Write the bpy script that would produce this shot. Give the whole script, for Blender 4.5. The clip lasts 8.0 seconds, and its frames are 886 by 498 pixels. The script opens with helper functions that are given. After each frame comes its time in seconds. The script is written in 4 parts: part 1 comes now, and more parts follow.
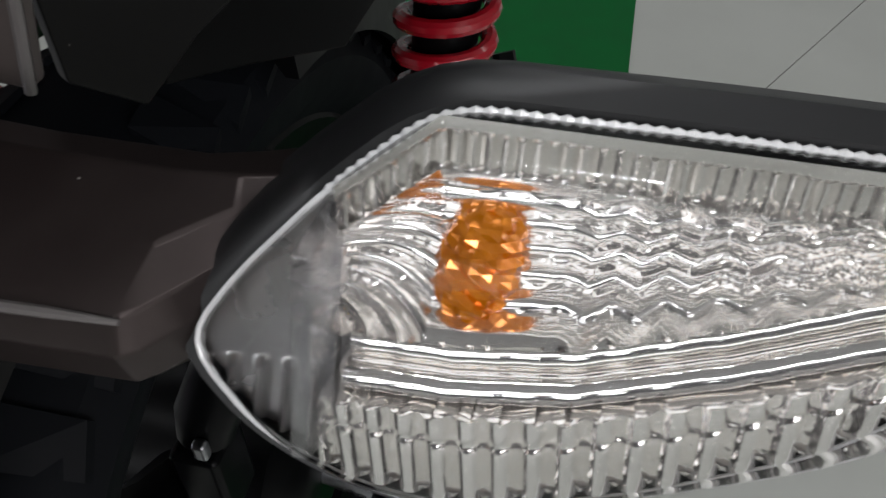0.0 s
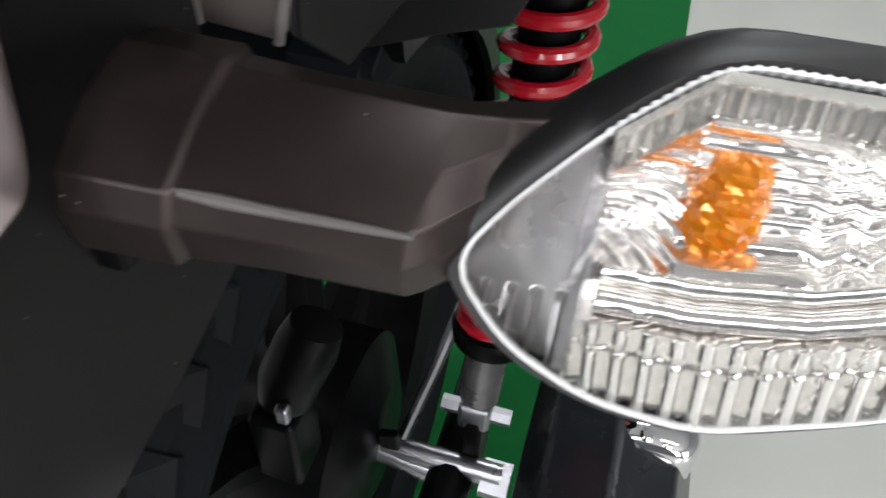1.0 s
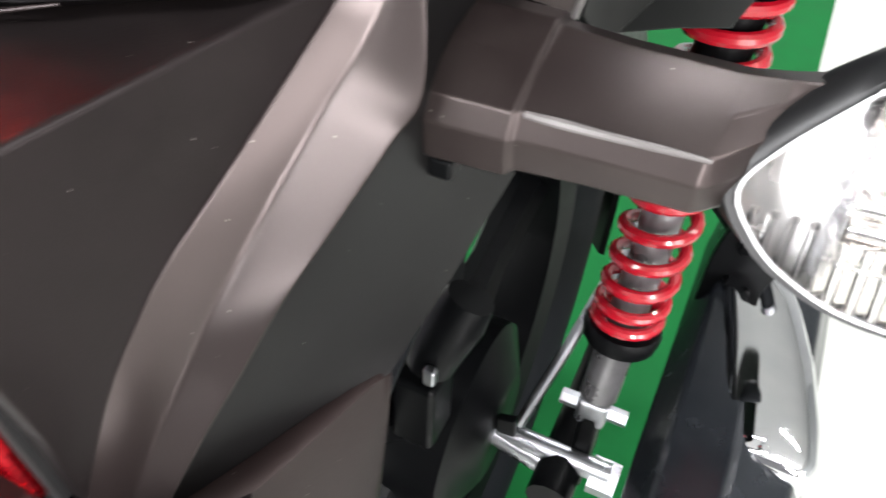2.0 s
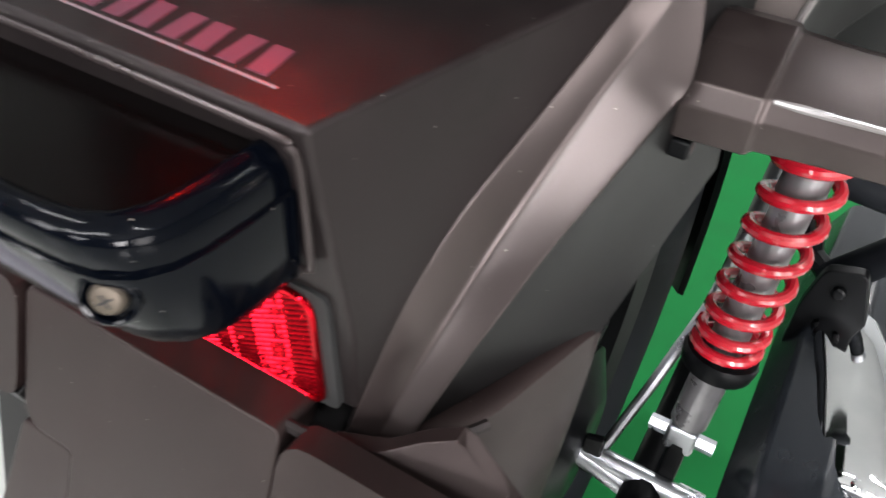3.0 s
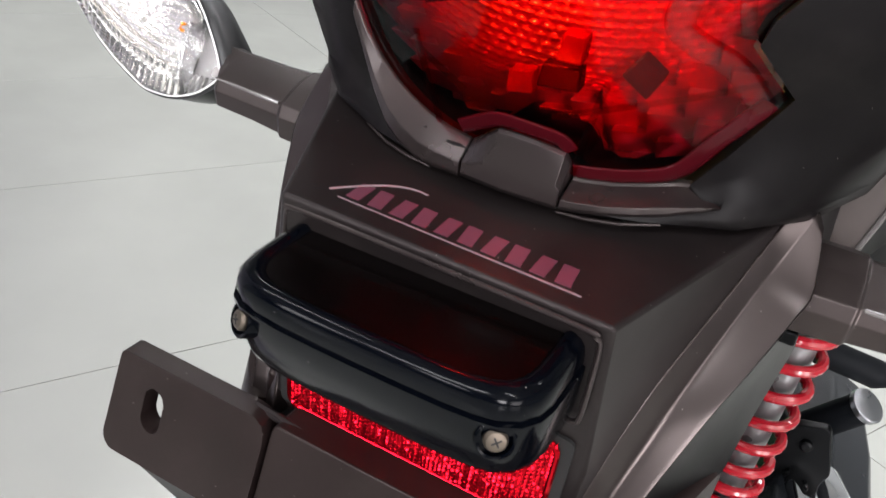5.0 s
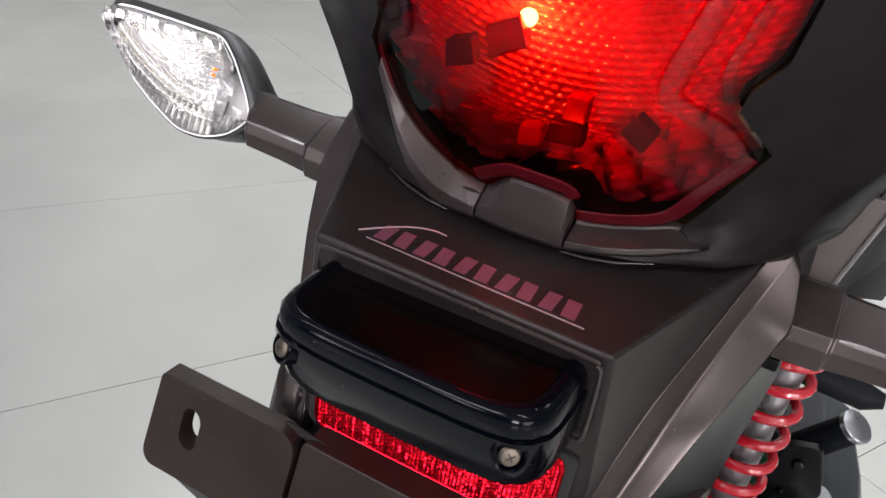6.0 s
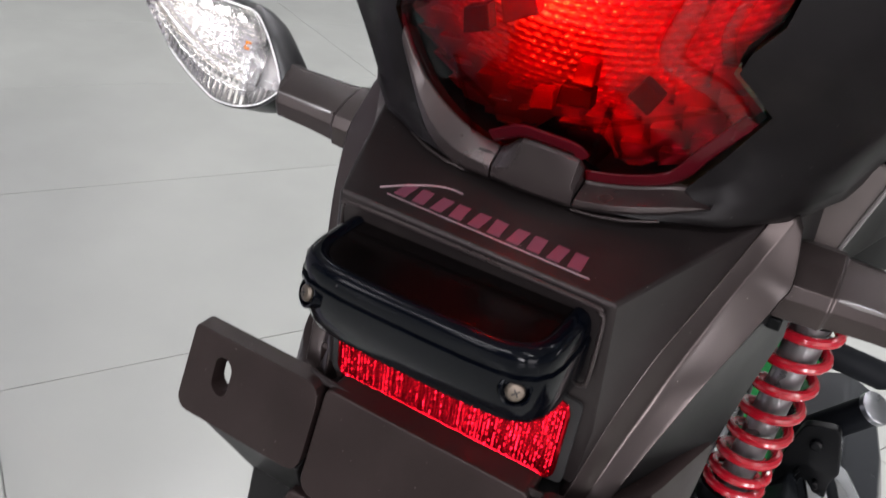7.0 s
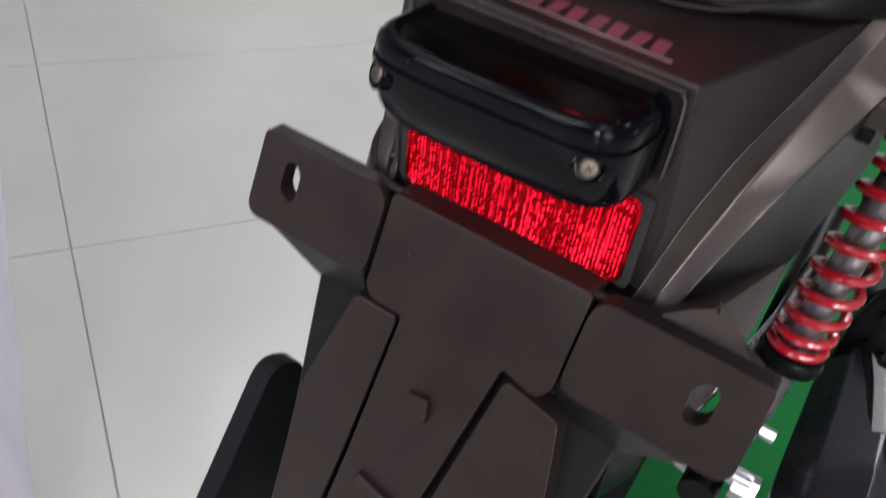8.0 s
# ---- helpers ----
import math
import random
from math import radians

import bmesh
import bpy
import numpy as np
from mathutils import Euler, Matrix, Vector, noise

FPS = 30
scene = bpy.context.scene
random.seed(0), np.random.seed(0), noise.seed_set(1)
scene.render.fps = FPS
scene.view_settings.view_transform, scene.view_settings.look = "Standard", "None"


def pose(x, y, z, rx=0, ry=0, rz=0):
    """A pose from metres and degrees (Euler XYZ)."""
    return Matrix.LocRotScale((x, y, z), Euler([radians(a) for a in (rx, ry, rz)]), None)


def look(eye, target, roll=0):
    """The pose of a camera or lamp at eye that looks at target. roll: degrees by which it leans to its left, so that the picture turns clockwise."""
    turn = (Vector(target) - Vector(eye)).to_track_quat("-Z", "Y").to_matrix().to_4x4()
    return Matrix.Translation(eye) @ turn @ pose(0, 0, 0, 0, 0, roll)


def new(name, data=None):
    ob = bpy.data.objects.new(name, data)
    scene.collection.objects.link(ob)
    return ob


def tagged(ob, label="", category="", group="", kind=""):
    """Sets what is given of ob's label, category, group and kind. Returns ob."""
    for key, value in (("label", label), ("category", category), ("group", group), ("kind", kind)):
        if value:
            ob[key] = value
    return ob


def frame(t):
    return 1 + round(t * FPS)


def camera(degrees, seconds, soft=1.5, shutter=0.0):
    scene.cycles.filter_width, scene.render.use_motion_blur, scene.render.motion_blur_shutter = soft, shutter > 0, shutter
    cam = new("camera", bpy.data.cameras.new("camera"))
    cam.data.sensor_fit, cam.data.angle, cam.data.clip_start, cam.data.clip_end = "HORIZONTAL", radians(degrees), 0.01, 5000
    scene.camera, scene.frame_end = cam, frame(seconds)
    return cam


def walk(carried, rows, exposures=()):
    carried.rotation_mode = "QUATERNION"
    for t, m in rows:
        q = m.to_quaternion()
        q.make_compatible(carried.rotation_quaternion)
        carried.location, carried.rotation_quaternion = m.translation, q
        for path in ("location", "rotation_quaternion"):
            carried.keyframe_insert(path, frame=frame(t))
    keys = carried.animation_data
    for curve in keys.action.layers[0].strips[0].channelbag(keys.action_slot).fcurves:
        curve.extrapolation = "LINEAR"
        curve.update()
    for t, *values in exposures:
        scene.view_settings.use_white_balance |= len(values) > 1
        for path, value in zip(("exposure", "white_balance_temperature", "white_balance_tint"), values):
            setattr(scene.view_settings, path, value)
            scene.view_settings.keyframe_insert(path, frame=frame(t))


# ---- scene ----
cam = camera(59.15, 8.0, soft=1.5, shutter=0.5)
walk(cam, [
    (0.0, look((0.18573, 0.06570, 0.73475), (0.14795, 0.23884, 0.55841), 0.625)),
    (0.5, look((0.17351, 0.05855, 0.73393), (0.13933, 0.23394, 0.55909), 3.133)),
    (1.0, look((0.16124, 0.04458, 0.73658), (0.11636, 0.21646, 0.56067), 2.831)),
    (1.5, look((0.14747, 0.02440, 0.74049), (0.09600, 0.19513, 0.56526), 4.161)),
    (2.0, look((0.14182, -0.00010, 0.74388), (0.06947, 0.16639, 0.57199), 3.108)),
    (2.2, look((0.14007, -0.00801, 0.74415), (0.06007, 0.15617, 0.57343), 2.500)),
    (3.3, look((0.10770, -0.06375, 0.74704), (0.01751, 0.10934, 0.59082), 5.479)),
    (3.5, look((0.10228, -0.07148, 0.75019), (0.01124, 0.10523, 0.59858), 5.962)),
    (4.0, look((0.08871, -0.09282, 0.75346), (-0.00079, 0.09715, 0.61782), 7.828)),
    (4.5, look((0.07367, -0.11388, 0.76441), (-0.00892, 0.08521, 0.63775), 9.972)),
    (5.0, look((0.06627, -0.12811, 0.77910), (-0.01477, 0.07397, 0.65622), 10.475)),
    (5.2, look((0.06507, -0.12996, 0.78359), (-0.01716, 0.07183, 0.66104), 10.471)),
    (6.3, look((0.06891, -0.15607, 0.79822), (-0.01367, 0.04897, 0.68143), 10.698)),
    (6.5, look((0.07013, -0.15842, 0.79947), (-0.01313, 0.04558, 0.68134), 10.478)),
    (7.0, look((0.08064, -0.16388, 0.79377), (-0.00913, 0.03501, 0.67177), 10.349)),
    (7.5, look((0.08621, -0.16886, 0.78255), (-0.00701, 0.02048, 0.64853), 10.023)),
    (8.0, look((0.08991, -0.17508, 0.76370), (-0.00310, -0.00004, 0.61135), 10.155)),
], exposures=[(0.0, -1.76, 6450, 11), (0.3, -1.7, 6450, 11), (0.6, -1.42, 6450, 11), (0.9, -0.98, 6450, 11), (1.2, -0.38, 6450, 11), (1.6, 0.1, 6450, 11), (2.0, 0.5, 6500, 11), (2.2, 0.52, 6500, 11), (3.3, 0.36, 6500, 11), (3.6, 0.24, 6500, 11), (4.5, 0.04, 6500, 12), (5.2, -0.18, 6500, 13), (6.5, -0.32, 6450, 15), (8.0, -0.38, 6450, 15)])

# ---- light: a closed showroom, all its lamps unseen ----
world = bpy.data.worlds.new("world")
scene.world = world
world.use_nodes = True
world.node_tree.nodes["Background"].inputs[0].default_value = (0.75, 0.85, 1.0, 1)
world.node_tree.nodes["Background"].inputs[1].default_value = 0.012


def area_lamp(x, y, z, sx, sy, watts, colour, target=None, spread=3.1, turn=0.0):
    lamp = bpy.data.lights.new("unseen_light", "AREA")
    lamp.shape, lamp.size, lamp.size_y, lamp.energy, lamp.color = "RECTANGLE", sx, sy, watts, colour
    ob = new("unseen_light", lamp)
    ob.matrix_world = look((x, y, z), target or (x, y + 0.001, 0), turn)
    lamp.spread = spread
    return ob


COOL = (0.97, 0.98, 1.0)
# tubes assumed overhead, powered to suit the floor and the deck's reflections
for lx, ly, watts in ((-1.5, -0.6, 24), (1.6, -0.6, 24), (-1.5, 1.9, 24), (1.6, 1.9, 12), (0.0, 3.6, 70), (-0.2, 1.0, 36)):
    area_lamp(lx, ly, 2.86, 1.2, 0.07, watts, COOL)
# long ceiling lamp added and turned so the side rib mirrors it
area_lamp(-0.4, -2.64, 2.9, 2.7, 0.5, 140, COOL, turn=35.5)
# lamps added just inside the solid right and rear walls, no openings seen
area_lamp(4.1, -1.7, 1.2, 2.2, 1.7, 135, (1.0, 0.96, 0.96), (0, -0.3, 0.7))
area_lamp(-0.5, -4.1, 2.0, 1.1, 0.6, 45, (0.97, 0.98, 1.0), (0.1, 0, 0.7))
area_lamp(-2.3, -4.1, 2.1, 1.3, 1.5, 100, (0.97, 0.98, 1.0), (0.1, 0, 0.7))
area_lamp(3.0, -4.1, 1.6, 1.3, 1.5, 330, (1.0, 0.98, 0.99), (0, 0.1, 0.65))

# ---- materials ----
MM = 0.001
HEIGHT = 0.66  # the plate lamp's screws stand this high over the floor


def V(x, y, z):
    return Vector((x * MM, y * MM, z * MM + HEIGHT))


def material(name, colour, rough=0.5, metal=0.0, bump=0.0, bump_scale=800.0, mottle=0.15, mottle_scale=40.0,
             rough_var=0.1, specks=0.0, coat=0.0, spec=0.5, grime=0.0, spec_tint=None):
    m = bpy.data.materials.new(name)
    m.use_nodes = True
    t = m.node_tree
    b = t.nodes["Principled BSDF"]
    co = t.nodes.new("ShaderNodeTexCoord").outputs["Object"]
    big = t.nodes.new("ShaderNodeTexNoise")
    big.inputs["Scale"].default_value, big.inputs["Detail"].default_value = mottle_scale, 4
    t.links.new(co, big.inputs["Vector"])
    mix = t.nodes.new("ShaderNodeMix")
    mix.data_type = "RGBA"
    mix.inputs["A"].default_value = (*[c * (1 - mottle) for c in colour], 1)
    mix.inputs["B"].default_value = (*[min(1, c * (1 + mottle)) for c in colour], 1)
    t.links.new(big.outputs["Fac"], mix.inputs["Factor"])
    out = mix.outputs["Result"]
    if specks:
        dust = t.nodes.new("ShaderNodeTexVoronoi")
        dust.inputs["Scale"].default_value = 260
        t.links.new(co, dust.inputs["Vector"])
        ramp = t.nodes.new("ShaderNodeValToRGB")
        ramp.color_ramp.elements[0].position, ramp.color_ramp.elements[1].position = 0.035, 0.06
        ramp.color_ramp.elements[0].color, ramp.color_ramp.elements[1].color = (1, 1, 1, 1), (0, 0, 0, 1)
        t.links.new(dust.outputs["Distance"], ramp.inputs["Fac"])
        patch = t.nodes.new("ShaderNodeTexNoise")
        patch.inputs["Scale"].default_value = 90
        t.links.new(co, patch.inputs["Vector"])
        keep = t.nodes.new("ShaderNodeMath")
        keep.operation = "GREATER_THAN"
        keep.inputs[1].default_value = 0.52
        t.links.new(patch.outputs["Fac"], keep.inputs[0])
        times = t.nodes.new("ShaderNodeMath")
        times.operation = "MULTIPLY"
        t.links.new(ramp.outputs["Color"], times.inputs[0])
        t.links.new(keep.outputs[0], times.inputs[1])
        less = t.nodes.new("ShaderNodeMath")
        less.operation = "MULTIPLY"
        less.inputs[1].default_value = specks
        t.links.new(times.outputs[0], less.inputs[0])
        over = t.nodes.new("ShaderNodeMix")
        over.data_type = "RGBA"
        over.inputs["B"].default_value = (0.42, 0.4, 0.37, 1)
        t.links.new(less.outputs[0], over.inputs["Factor"])
        t.links.new(out, over.inputs["A"])
        out = over.outputs["Result"]
    if grime:
        cloud = t.nodes.new("ShaderNodeTexNoise")
        cloud.inputs["Scale"].default_value, cloud.inputs["Detail"].default_value, cloud.inputs["Roughness"].default_value = 28, 9, 0.68
        t.links.new(co, cloud.inputs["Vector"])
        film_ = t.nodes.new("ShaderNodeMapRange")
        film_.inputs["From Min"].default_value, film_.inputs["From Max"].default_value, film_.inputs["To Max"].default_value = 0.48, 0.78, grime
        t.links.new(cloud.outputs["Fac"], film_.inputs["Value"])
        grey = t.nodes.new("ShaderNodeMix")
        grey.data_type = "RGBA"
        grey.inputs["B"].default_value = (0.2, 0.17, 0.155, 1)
        t.links.new(film_.outputs["Result"], grey.inputs["Factor"])
        t.links.new(out, grey.inputs["A"])
        out = grey.outputs["Result"]
    t.links.new(out, b.inputs["Base Color"])
    fine = t.nodes.new("ShaderNodeTexNoise")
    fine.inputs["Scale"].default_value, fine.inputs["Detail"].default_value = bump_scale, 2
    t.links.new(co, fine.inputs["Vector"])
    rr = t.nodes.new("ShaderNodeMapRange")
    rr.inputs["To Min"].default_value, rr.inputs["To Max"].default_value = max(0.02, rough - rough_var), min(1, rough + rough_var)
    t.links.new(big.outputs["Fac"], rr.inputs["Value"])
    t.links.new(rr.outputs["Result"], b.inputs["Roughness"])
    if bump:
        bp = t.nodes.new("ShaderNodeBump")
        bp.inputs["Strength"].default_value, bp.inputs["Distance"].default_value = bump, 0.00006
        t.links.new(fine.outputs["Fac"], bp.inputs["Height"])
        t.links.new(bp.outputs["Normal"], b.inputs["Normal"])
    b.inputs["Metallic"].default_value = metal
    b.inputs["Specular IOR Level"].default_value = spec
    if spec_tint:
        b.inputs["Specular Tint"].default_value = (*spec_tint, 1)
    b.inputs["Coat Weight"].default_value = coat
    b.inputs["Coat Roughness"].default_value = 0.08
    return m


def clear_plastic(name, colour, gloss=1.0, rough=0.03, ior=1.45, share=None):
    """Thin moulded plastic: tinted light goes straight through, the surface shines by its angle, or by a set share."""
    m = bpy.data.materials.new(name)
    m.use_nodes = True
    t = m.node_tree
    t.nodes.remove(t.nodes["Principled BSDF"])
    see = t.nodes.new("ShaderNodeBsdfTransparent")
    see.inputs[0].default_value = (*colour, 1)
    shine = t.nodes.new("ShaderNodeBsdfGlossy")
    shine.inputs["Roughness"].default_value = rough
    shine.inputs["Color"].default_value = (gloss, gloss, gloss, 1)
    fres = t.nodes.new("ShaderNodeFresnel")
    fres.inputs["IOR"].default_value = ior
    mix = t.nodes.new("ShaderNodeMixShader")
    if share is None:
        t.links.new(fres.outputs[0], mix.inputs[0])
    else:
        mix.inputs[0].default_value = share
    t.links.new(see.outputs[0], mix.inputs[1])
    t.links.new(shine.outputs[0], mix.inputs[2])
    t.links.new(mix.outputs[0], t.nodes["Material Output"].inputs["Surface"])
    return m


def glow(name, colour, strength):
    m = bpy.data.materials.new(name)
    m.use_nodes = True
    b = m.node_tree.nodes["Principled BSDF"]
    b.inputs["Base Color"].default_value = (*colour, 1)
    b.inputs["Emission Color"].default_value = (*colour, 1)
    b.inputs["Emission Strength"].default_value = strength
    return m


grain = material("grained_plastic", (0.0085, 0.0068, 0.0068), 0.38, bump=0.4, bump_scale=2100, mottle=0.35, specks=0.4, spec=0.2, grime=0.028, spec_tint=(1.0, 0.88, 0.88))
smooth_plastic = material("satin_plastic", (0.0088, 0.0055, 0.0053), 0.4, bump=0.5, bump_scale=1800, mottle=0.4, specks=0.35, spec=0.26, grime=0.03, spec_tint=(1.0, 0.85, 0.82))
# side panels' plastic, also the shaded tone of mudguard base and wing skirts
panel_mat = material("panel_and_shade_plastic", (0.0042, 0.0040, 0.0041), 0.36, bump=0.2, bump_scale=2600, mottle=0.25, specks=0.3, spec=0.17)
stalk_mat = material("stalk_plastic", (0.0105, 0.0076, 0.0073), 0.36, bump=0.14, bump_scale=2200, mottle=0.25, specks=0.5, spec=0.5, grime=0.06, spec_tint=(1.0, 0.85, 0.82))
housing_mat = material("housing_plastic", (0.006, 0.0062, 0.0068), 0.42, bump=0.1, bump_scale=2000, mottle=0.3, specks=0.4, spec=0.6, grime=0.04)
# fender plastic with stronger shine, so the rib reads as lit
rib_mat = material("lit_rib_plastic", (0.0085, 0.0062, 0.0060), 0.29, bump=0.1, bump_scale=3000, mottle=0.15, mottle_scale=90, rough_var=0.025, specks=0.4, spec=0.55, spec_tint=(1.0, 0.85, 0.82))
bracket_mat = material("bracket_plastic", (0.075, 0.062, 0.058), 0.4, bump=0.1, bump_scale=2200, mottle=0.25, specks=0.4, spec=0.4, grime=0.08)
bezel_mat = material("bezel_plastic", (0.012, 0.009, 0.009), 0.3, bump=0.1, bump_scale=2200, mottle=0.25, specks=0.5, spec=0.45, grime=0.08, spec_tint=(1.0, 0.87, 0.86))
# pale, glossy strip plastic; on the stalk it stands in for a highlight
pale_edge_mat = material("pale_edge_plastic", (0.13, 0.12, 0.117), 0.2, mottle=0.2, spec=0.8)
cowl_mat = material("cowl_plastic", (0.0034, 0.0027, 0.0030), 0.42, bump=0.3, bump_scale=2000, mottle=0.3, specks=0.35, spec=0.08, grime=0.03)
gloss_black = material("gloss_black_plastic", (0.0008, 0.0012, 0.0023), 0.1, bump=0.2, bump_scale=2600, rough_var=0.03, specks=0.3, spec=0.09)
tray_black = material("polished_black_plastic", (0.0012, 0.0008, 0.0008), 0.2, rough_var=0.04, spec=0.08)
gap_black = material("gap_black", (0.004, 0.004, 0.004), 0.8)
bolt_metal = material("screw_metal", (0.11, 0.092, 0.075), 0.5, 1.0, bump=0.2)
steel = material("zinc_steel", (0.42, 0.43, 0.45), 0.3, 1.0, bump=0.15, bump_scale=400)
chrome = material("chrome", (0.9, 0.92, 0.95), 0.05, 1.0, rough_var=0.03)
damper_grey = material("damper_grey", (0.2, 0.195, 0.2), 0.3, 0.7, mottle=0.5, mottle_scale=60)
spring_red = material("red_spring_paint", (0.3, 0.004, 0.012), 0.25, bump=0.05, coat=0.4)
frame_black = material("black_frame_paint", (0.0022, 0.0024, 0.0027), 0.35, bump=0.1, bump_scale=600, spec=0.1)
muffler_black = material("muffler_satin_black", (0.012, 0.014, 0.017), 0.24, bump=0.06, spec=0.5)
rubber = material("tyre_rubber", (0.0042, 0.005, 0.0065), 0.6, bump=0.3, bump_scale=900, spec=0.1)
emblem_pink = material("emblem_mauve", (0.075, 0.021, 0.036), 0.45)
emblem_line = material("emblem_silver", (0.2, 0.15, 0.165), 0.35, 0.3)
prism_red = material("reflector_red", (0.42, 0.003, 0.010), 0.12, 0.92, spec=0.08, mottle=0.4, mottle_scale=500)
chrome_bowl = material("aluminised_plastic", (0.97, 0.94, 0.91), 0.14, 0.93, mottle=0.04)
pocket_silver = material("satin_silver", (0.58, 0.57, 0.56), 0.26, 0.7, mottle=0.1, mottle_scale=90)
shield_red = material("moulded_red", (0.045, 0.002, 0.0045), 0.25, spec=0.1)
shield_block = material("moulded_red_block", (0.24, 0.004, 0.012), 0.2, mottle=0.4, mottle_scale=200, spec=0.4)
lamp_bowl = material("lamp_bowl_silver", (0.9, 0.86, 0.86), 0.15, 0.45, mottle=0.3, mottle_scale=120)
rim_white = material("frosted_rim", (0.8, 0.8, 0.8), 0.25, mottle=0.05, coat=0.5)
lens_clear = clear_plastic("clear_lens", (0.95, 0.955, 0.96), 1.0, 0.04, 1.4)
lens_flute = clear_plastic("moulded_clear_lens", (0.95, 0.955, 0.96), 1.0, 0.05, 1.15)
amber = material("amber_glass", (1.0, 0.22, 0.0), 0.1, 0.45, coat=0.6, bump=1.0, bump_scale=260, mottle=0.5, mottle_scale=300)
amber.node_tree.nodes["Principled BSDF"].inputs["Transmission Weight"].default_value = 0.12
lens_red = clear_plastic("red_lens", (0.92, 0.012, 0.035), 0.18, 0.05, 1.5)
ridge_red = clear_plastic("ridge_red", (0.88, 0.34, 0.4), 0.4, 0.14, share=0.06)
lens_prism = clear_plastic("moulded_prism", (0.9, 0.9, 0.91), 0.9, 0.25, share=0.3)
bulb_glow = glow("lit_bulb", (1.0, 0.75, 0.03), 750.0)
mat_green = material("green_mat", (0.003, 0.095, 0.021), 0.85, spec=0.15, bump=0.5, bump_scale=500, mottle=0.2, mottle_scale=12)
wall_paint = material("wall_paint", (0.36, 0.37, 0.37), 0.7, mottle=0.04, mottle_scale=2)
wall_dark = material("darkened_wall", (0.06, 0.06, 0.065), 0.7, mottle=0.06, mottle_scale=2)
ceiling_paint = material("ceiling_paint", (0.5, 0.5, 0.5), 0.8, mottle=0.03, mottle_scale=2)
cloth_white = material("white_cloth", (0.6, 0.57, 0.66), 0.75, mottle=0.06, mottle_scale=6)
tile_mat = material("vitrified_tile", (0.42, 0.43, 0.398), 0.2, bump=0.02, bump_scale=60, mottle=0.11, mottle_scale=4.0, rough_var=0.1)
joint_mat = material("tile_joint", (0.33, 0.33, 0.31), 0.8)


# ---- building helpers ----
def part(name, bm, mat, parent, label="", bevel=0.0, seg=2, smooth=True, angle=32, turn_out=True):
    if turn_out:
        bmesh.ops.recalc_face_normals(bm, faces=bm.faces)
    me = bpy.data.meshes.new(name)
    bm.to_mesh(me)
    bm.free()
    me.materials.append(mat)
    ob = new(name, me)
    if parent is not None:
        ob.parent = parent
    if smooth:
        for p in me.polygons:
            p.use_smooth = True
        if not bevel:
            me.set_sharp_from_angle(angle=radians(angle))
    if bevel:
        mod = ob.modifiers.new("bevel", "BEVEL")
        mod.width, mod.segments, mod.limit_method, mod.angle_limit = bevel * MM, seg, "ANGLE", radians(25)
        mod.harden_normals = True
    if label:
        tagged(ob, label)
    return ob


def faces_mesh(points, faces, flip=1):
    bm = bmesh.new()
    vs = [bm.verts.new(V(x * flip, y, z)) for x, y, z in points]
    for f in faces:
        try:
            bm.faces.new([vs[i] for i in f])
        except ValueError:
            pass
    return bm


def loft(rings, closed=True, caps=True, bm=None):
    """Rings of equal length, in millimetres, skinned one to the next."""
    bm = bm or bmesh.new()
    rows = [[bm.verts.new(V(*p)) for p in r] for r in rings]
    n = len(rows[0])
    for a, b in zip(rows, rows[1:]):
        for i in range(n if closed else n - 1):
            j = (i + 1) % n
            bm.faces.new((a[i], a[j], b[j], b[i]))
    if caps:
        bm.faces.new(rows[0])
        bm.faces.new(rows[-1][::-1])
    return bm


def slab(outline, thick, shift, bm=None):
    """A flat or gently folded plate: outline points and the vector of its thickness."""
    back = [tuple(a + thick * s for a, s in zip(p, shift)) for p in outline]
    return loft([outline, back], bm=bm)


def tube(path, r, n=10, bm=None, caps=True):
    """A round bar along a path in millimetres; r may be one radius or one for each point."""
    bm = bm or bmesh.new()
    pts = [Vector(p) for p in path]
    rr = r if isinstance(r, (list, tuple)) else [r] * len(pts)
    up = None
    rows = []
    for i, p in enumerate(pts):
        d = (pts[min(i + 1, len(pts) - 1)] - pts[max(i - 1, 0)]).normalized()
        if up is None:
            up = d.orthogonal().normalized()
        up = (up - d * up.dot(d)).normalized()
        side = d.cross(up)
        rows.append([bm.verts.new(V(*(p + rr[i] * (math.cos(a) * up + math.sin(a) * side)))) for a in
                     [2 * math.pi * k / n for k in range(n)]])
    for a, b in zip(rows, rows[1:]):
        for i in range(n):
            bm.faces.new((a[i], a[(i + 1) % n], b[(i + 1) % n], b[i]))
    if caps:
        bm.faces.new(rows[0][::-1])
        bm.faces.new(rows[-1])
    return bm


def box(cx, cy, cz, sx, sy, sz, bm=None):
    x0, x1, y0, y1 = cx - sx / 2, cx + sx / 2, cy - sy / 2, cy + sy / 2
    q = lambda z: [(x0, y0, z), (x1, y0, z), (x1, y1, z), (x0, y1, z)]
    return loft([q(cz - sz / 2), q(cz + sz / 2)], bm=bm)


def rounded(outline, r, n=4):
    """A closed outline of 2D points with its corners rounded; r one radius or one for each corner."""
    out = []
    k = len(outline)
    for i, p in enumerate(outline):
        p = Vector(p)
        a, b = Vector(outline[i - 1]) - p, Vector(outline[(i + 1) % k]) - p
        ri = r[i] if isinstance(r, (list, tuple)) else r
        ra = min(ri, a.length * 0.49, b.length * 0.49)
        a, b = p + a.normalized() * ra, p + b.normalized() * ra
        for s in range(n + 1):
            u = s / n
            out.append(tuple((1 - u) ** 2 * a + 2 * u * (1 - u) * p + u * u * b))
    return out


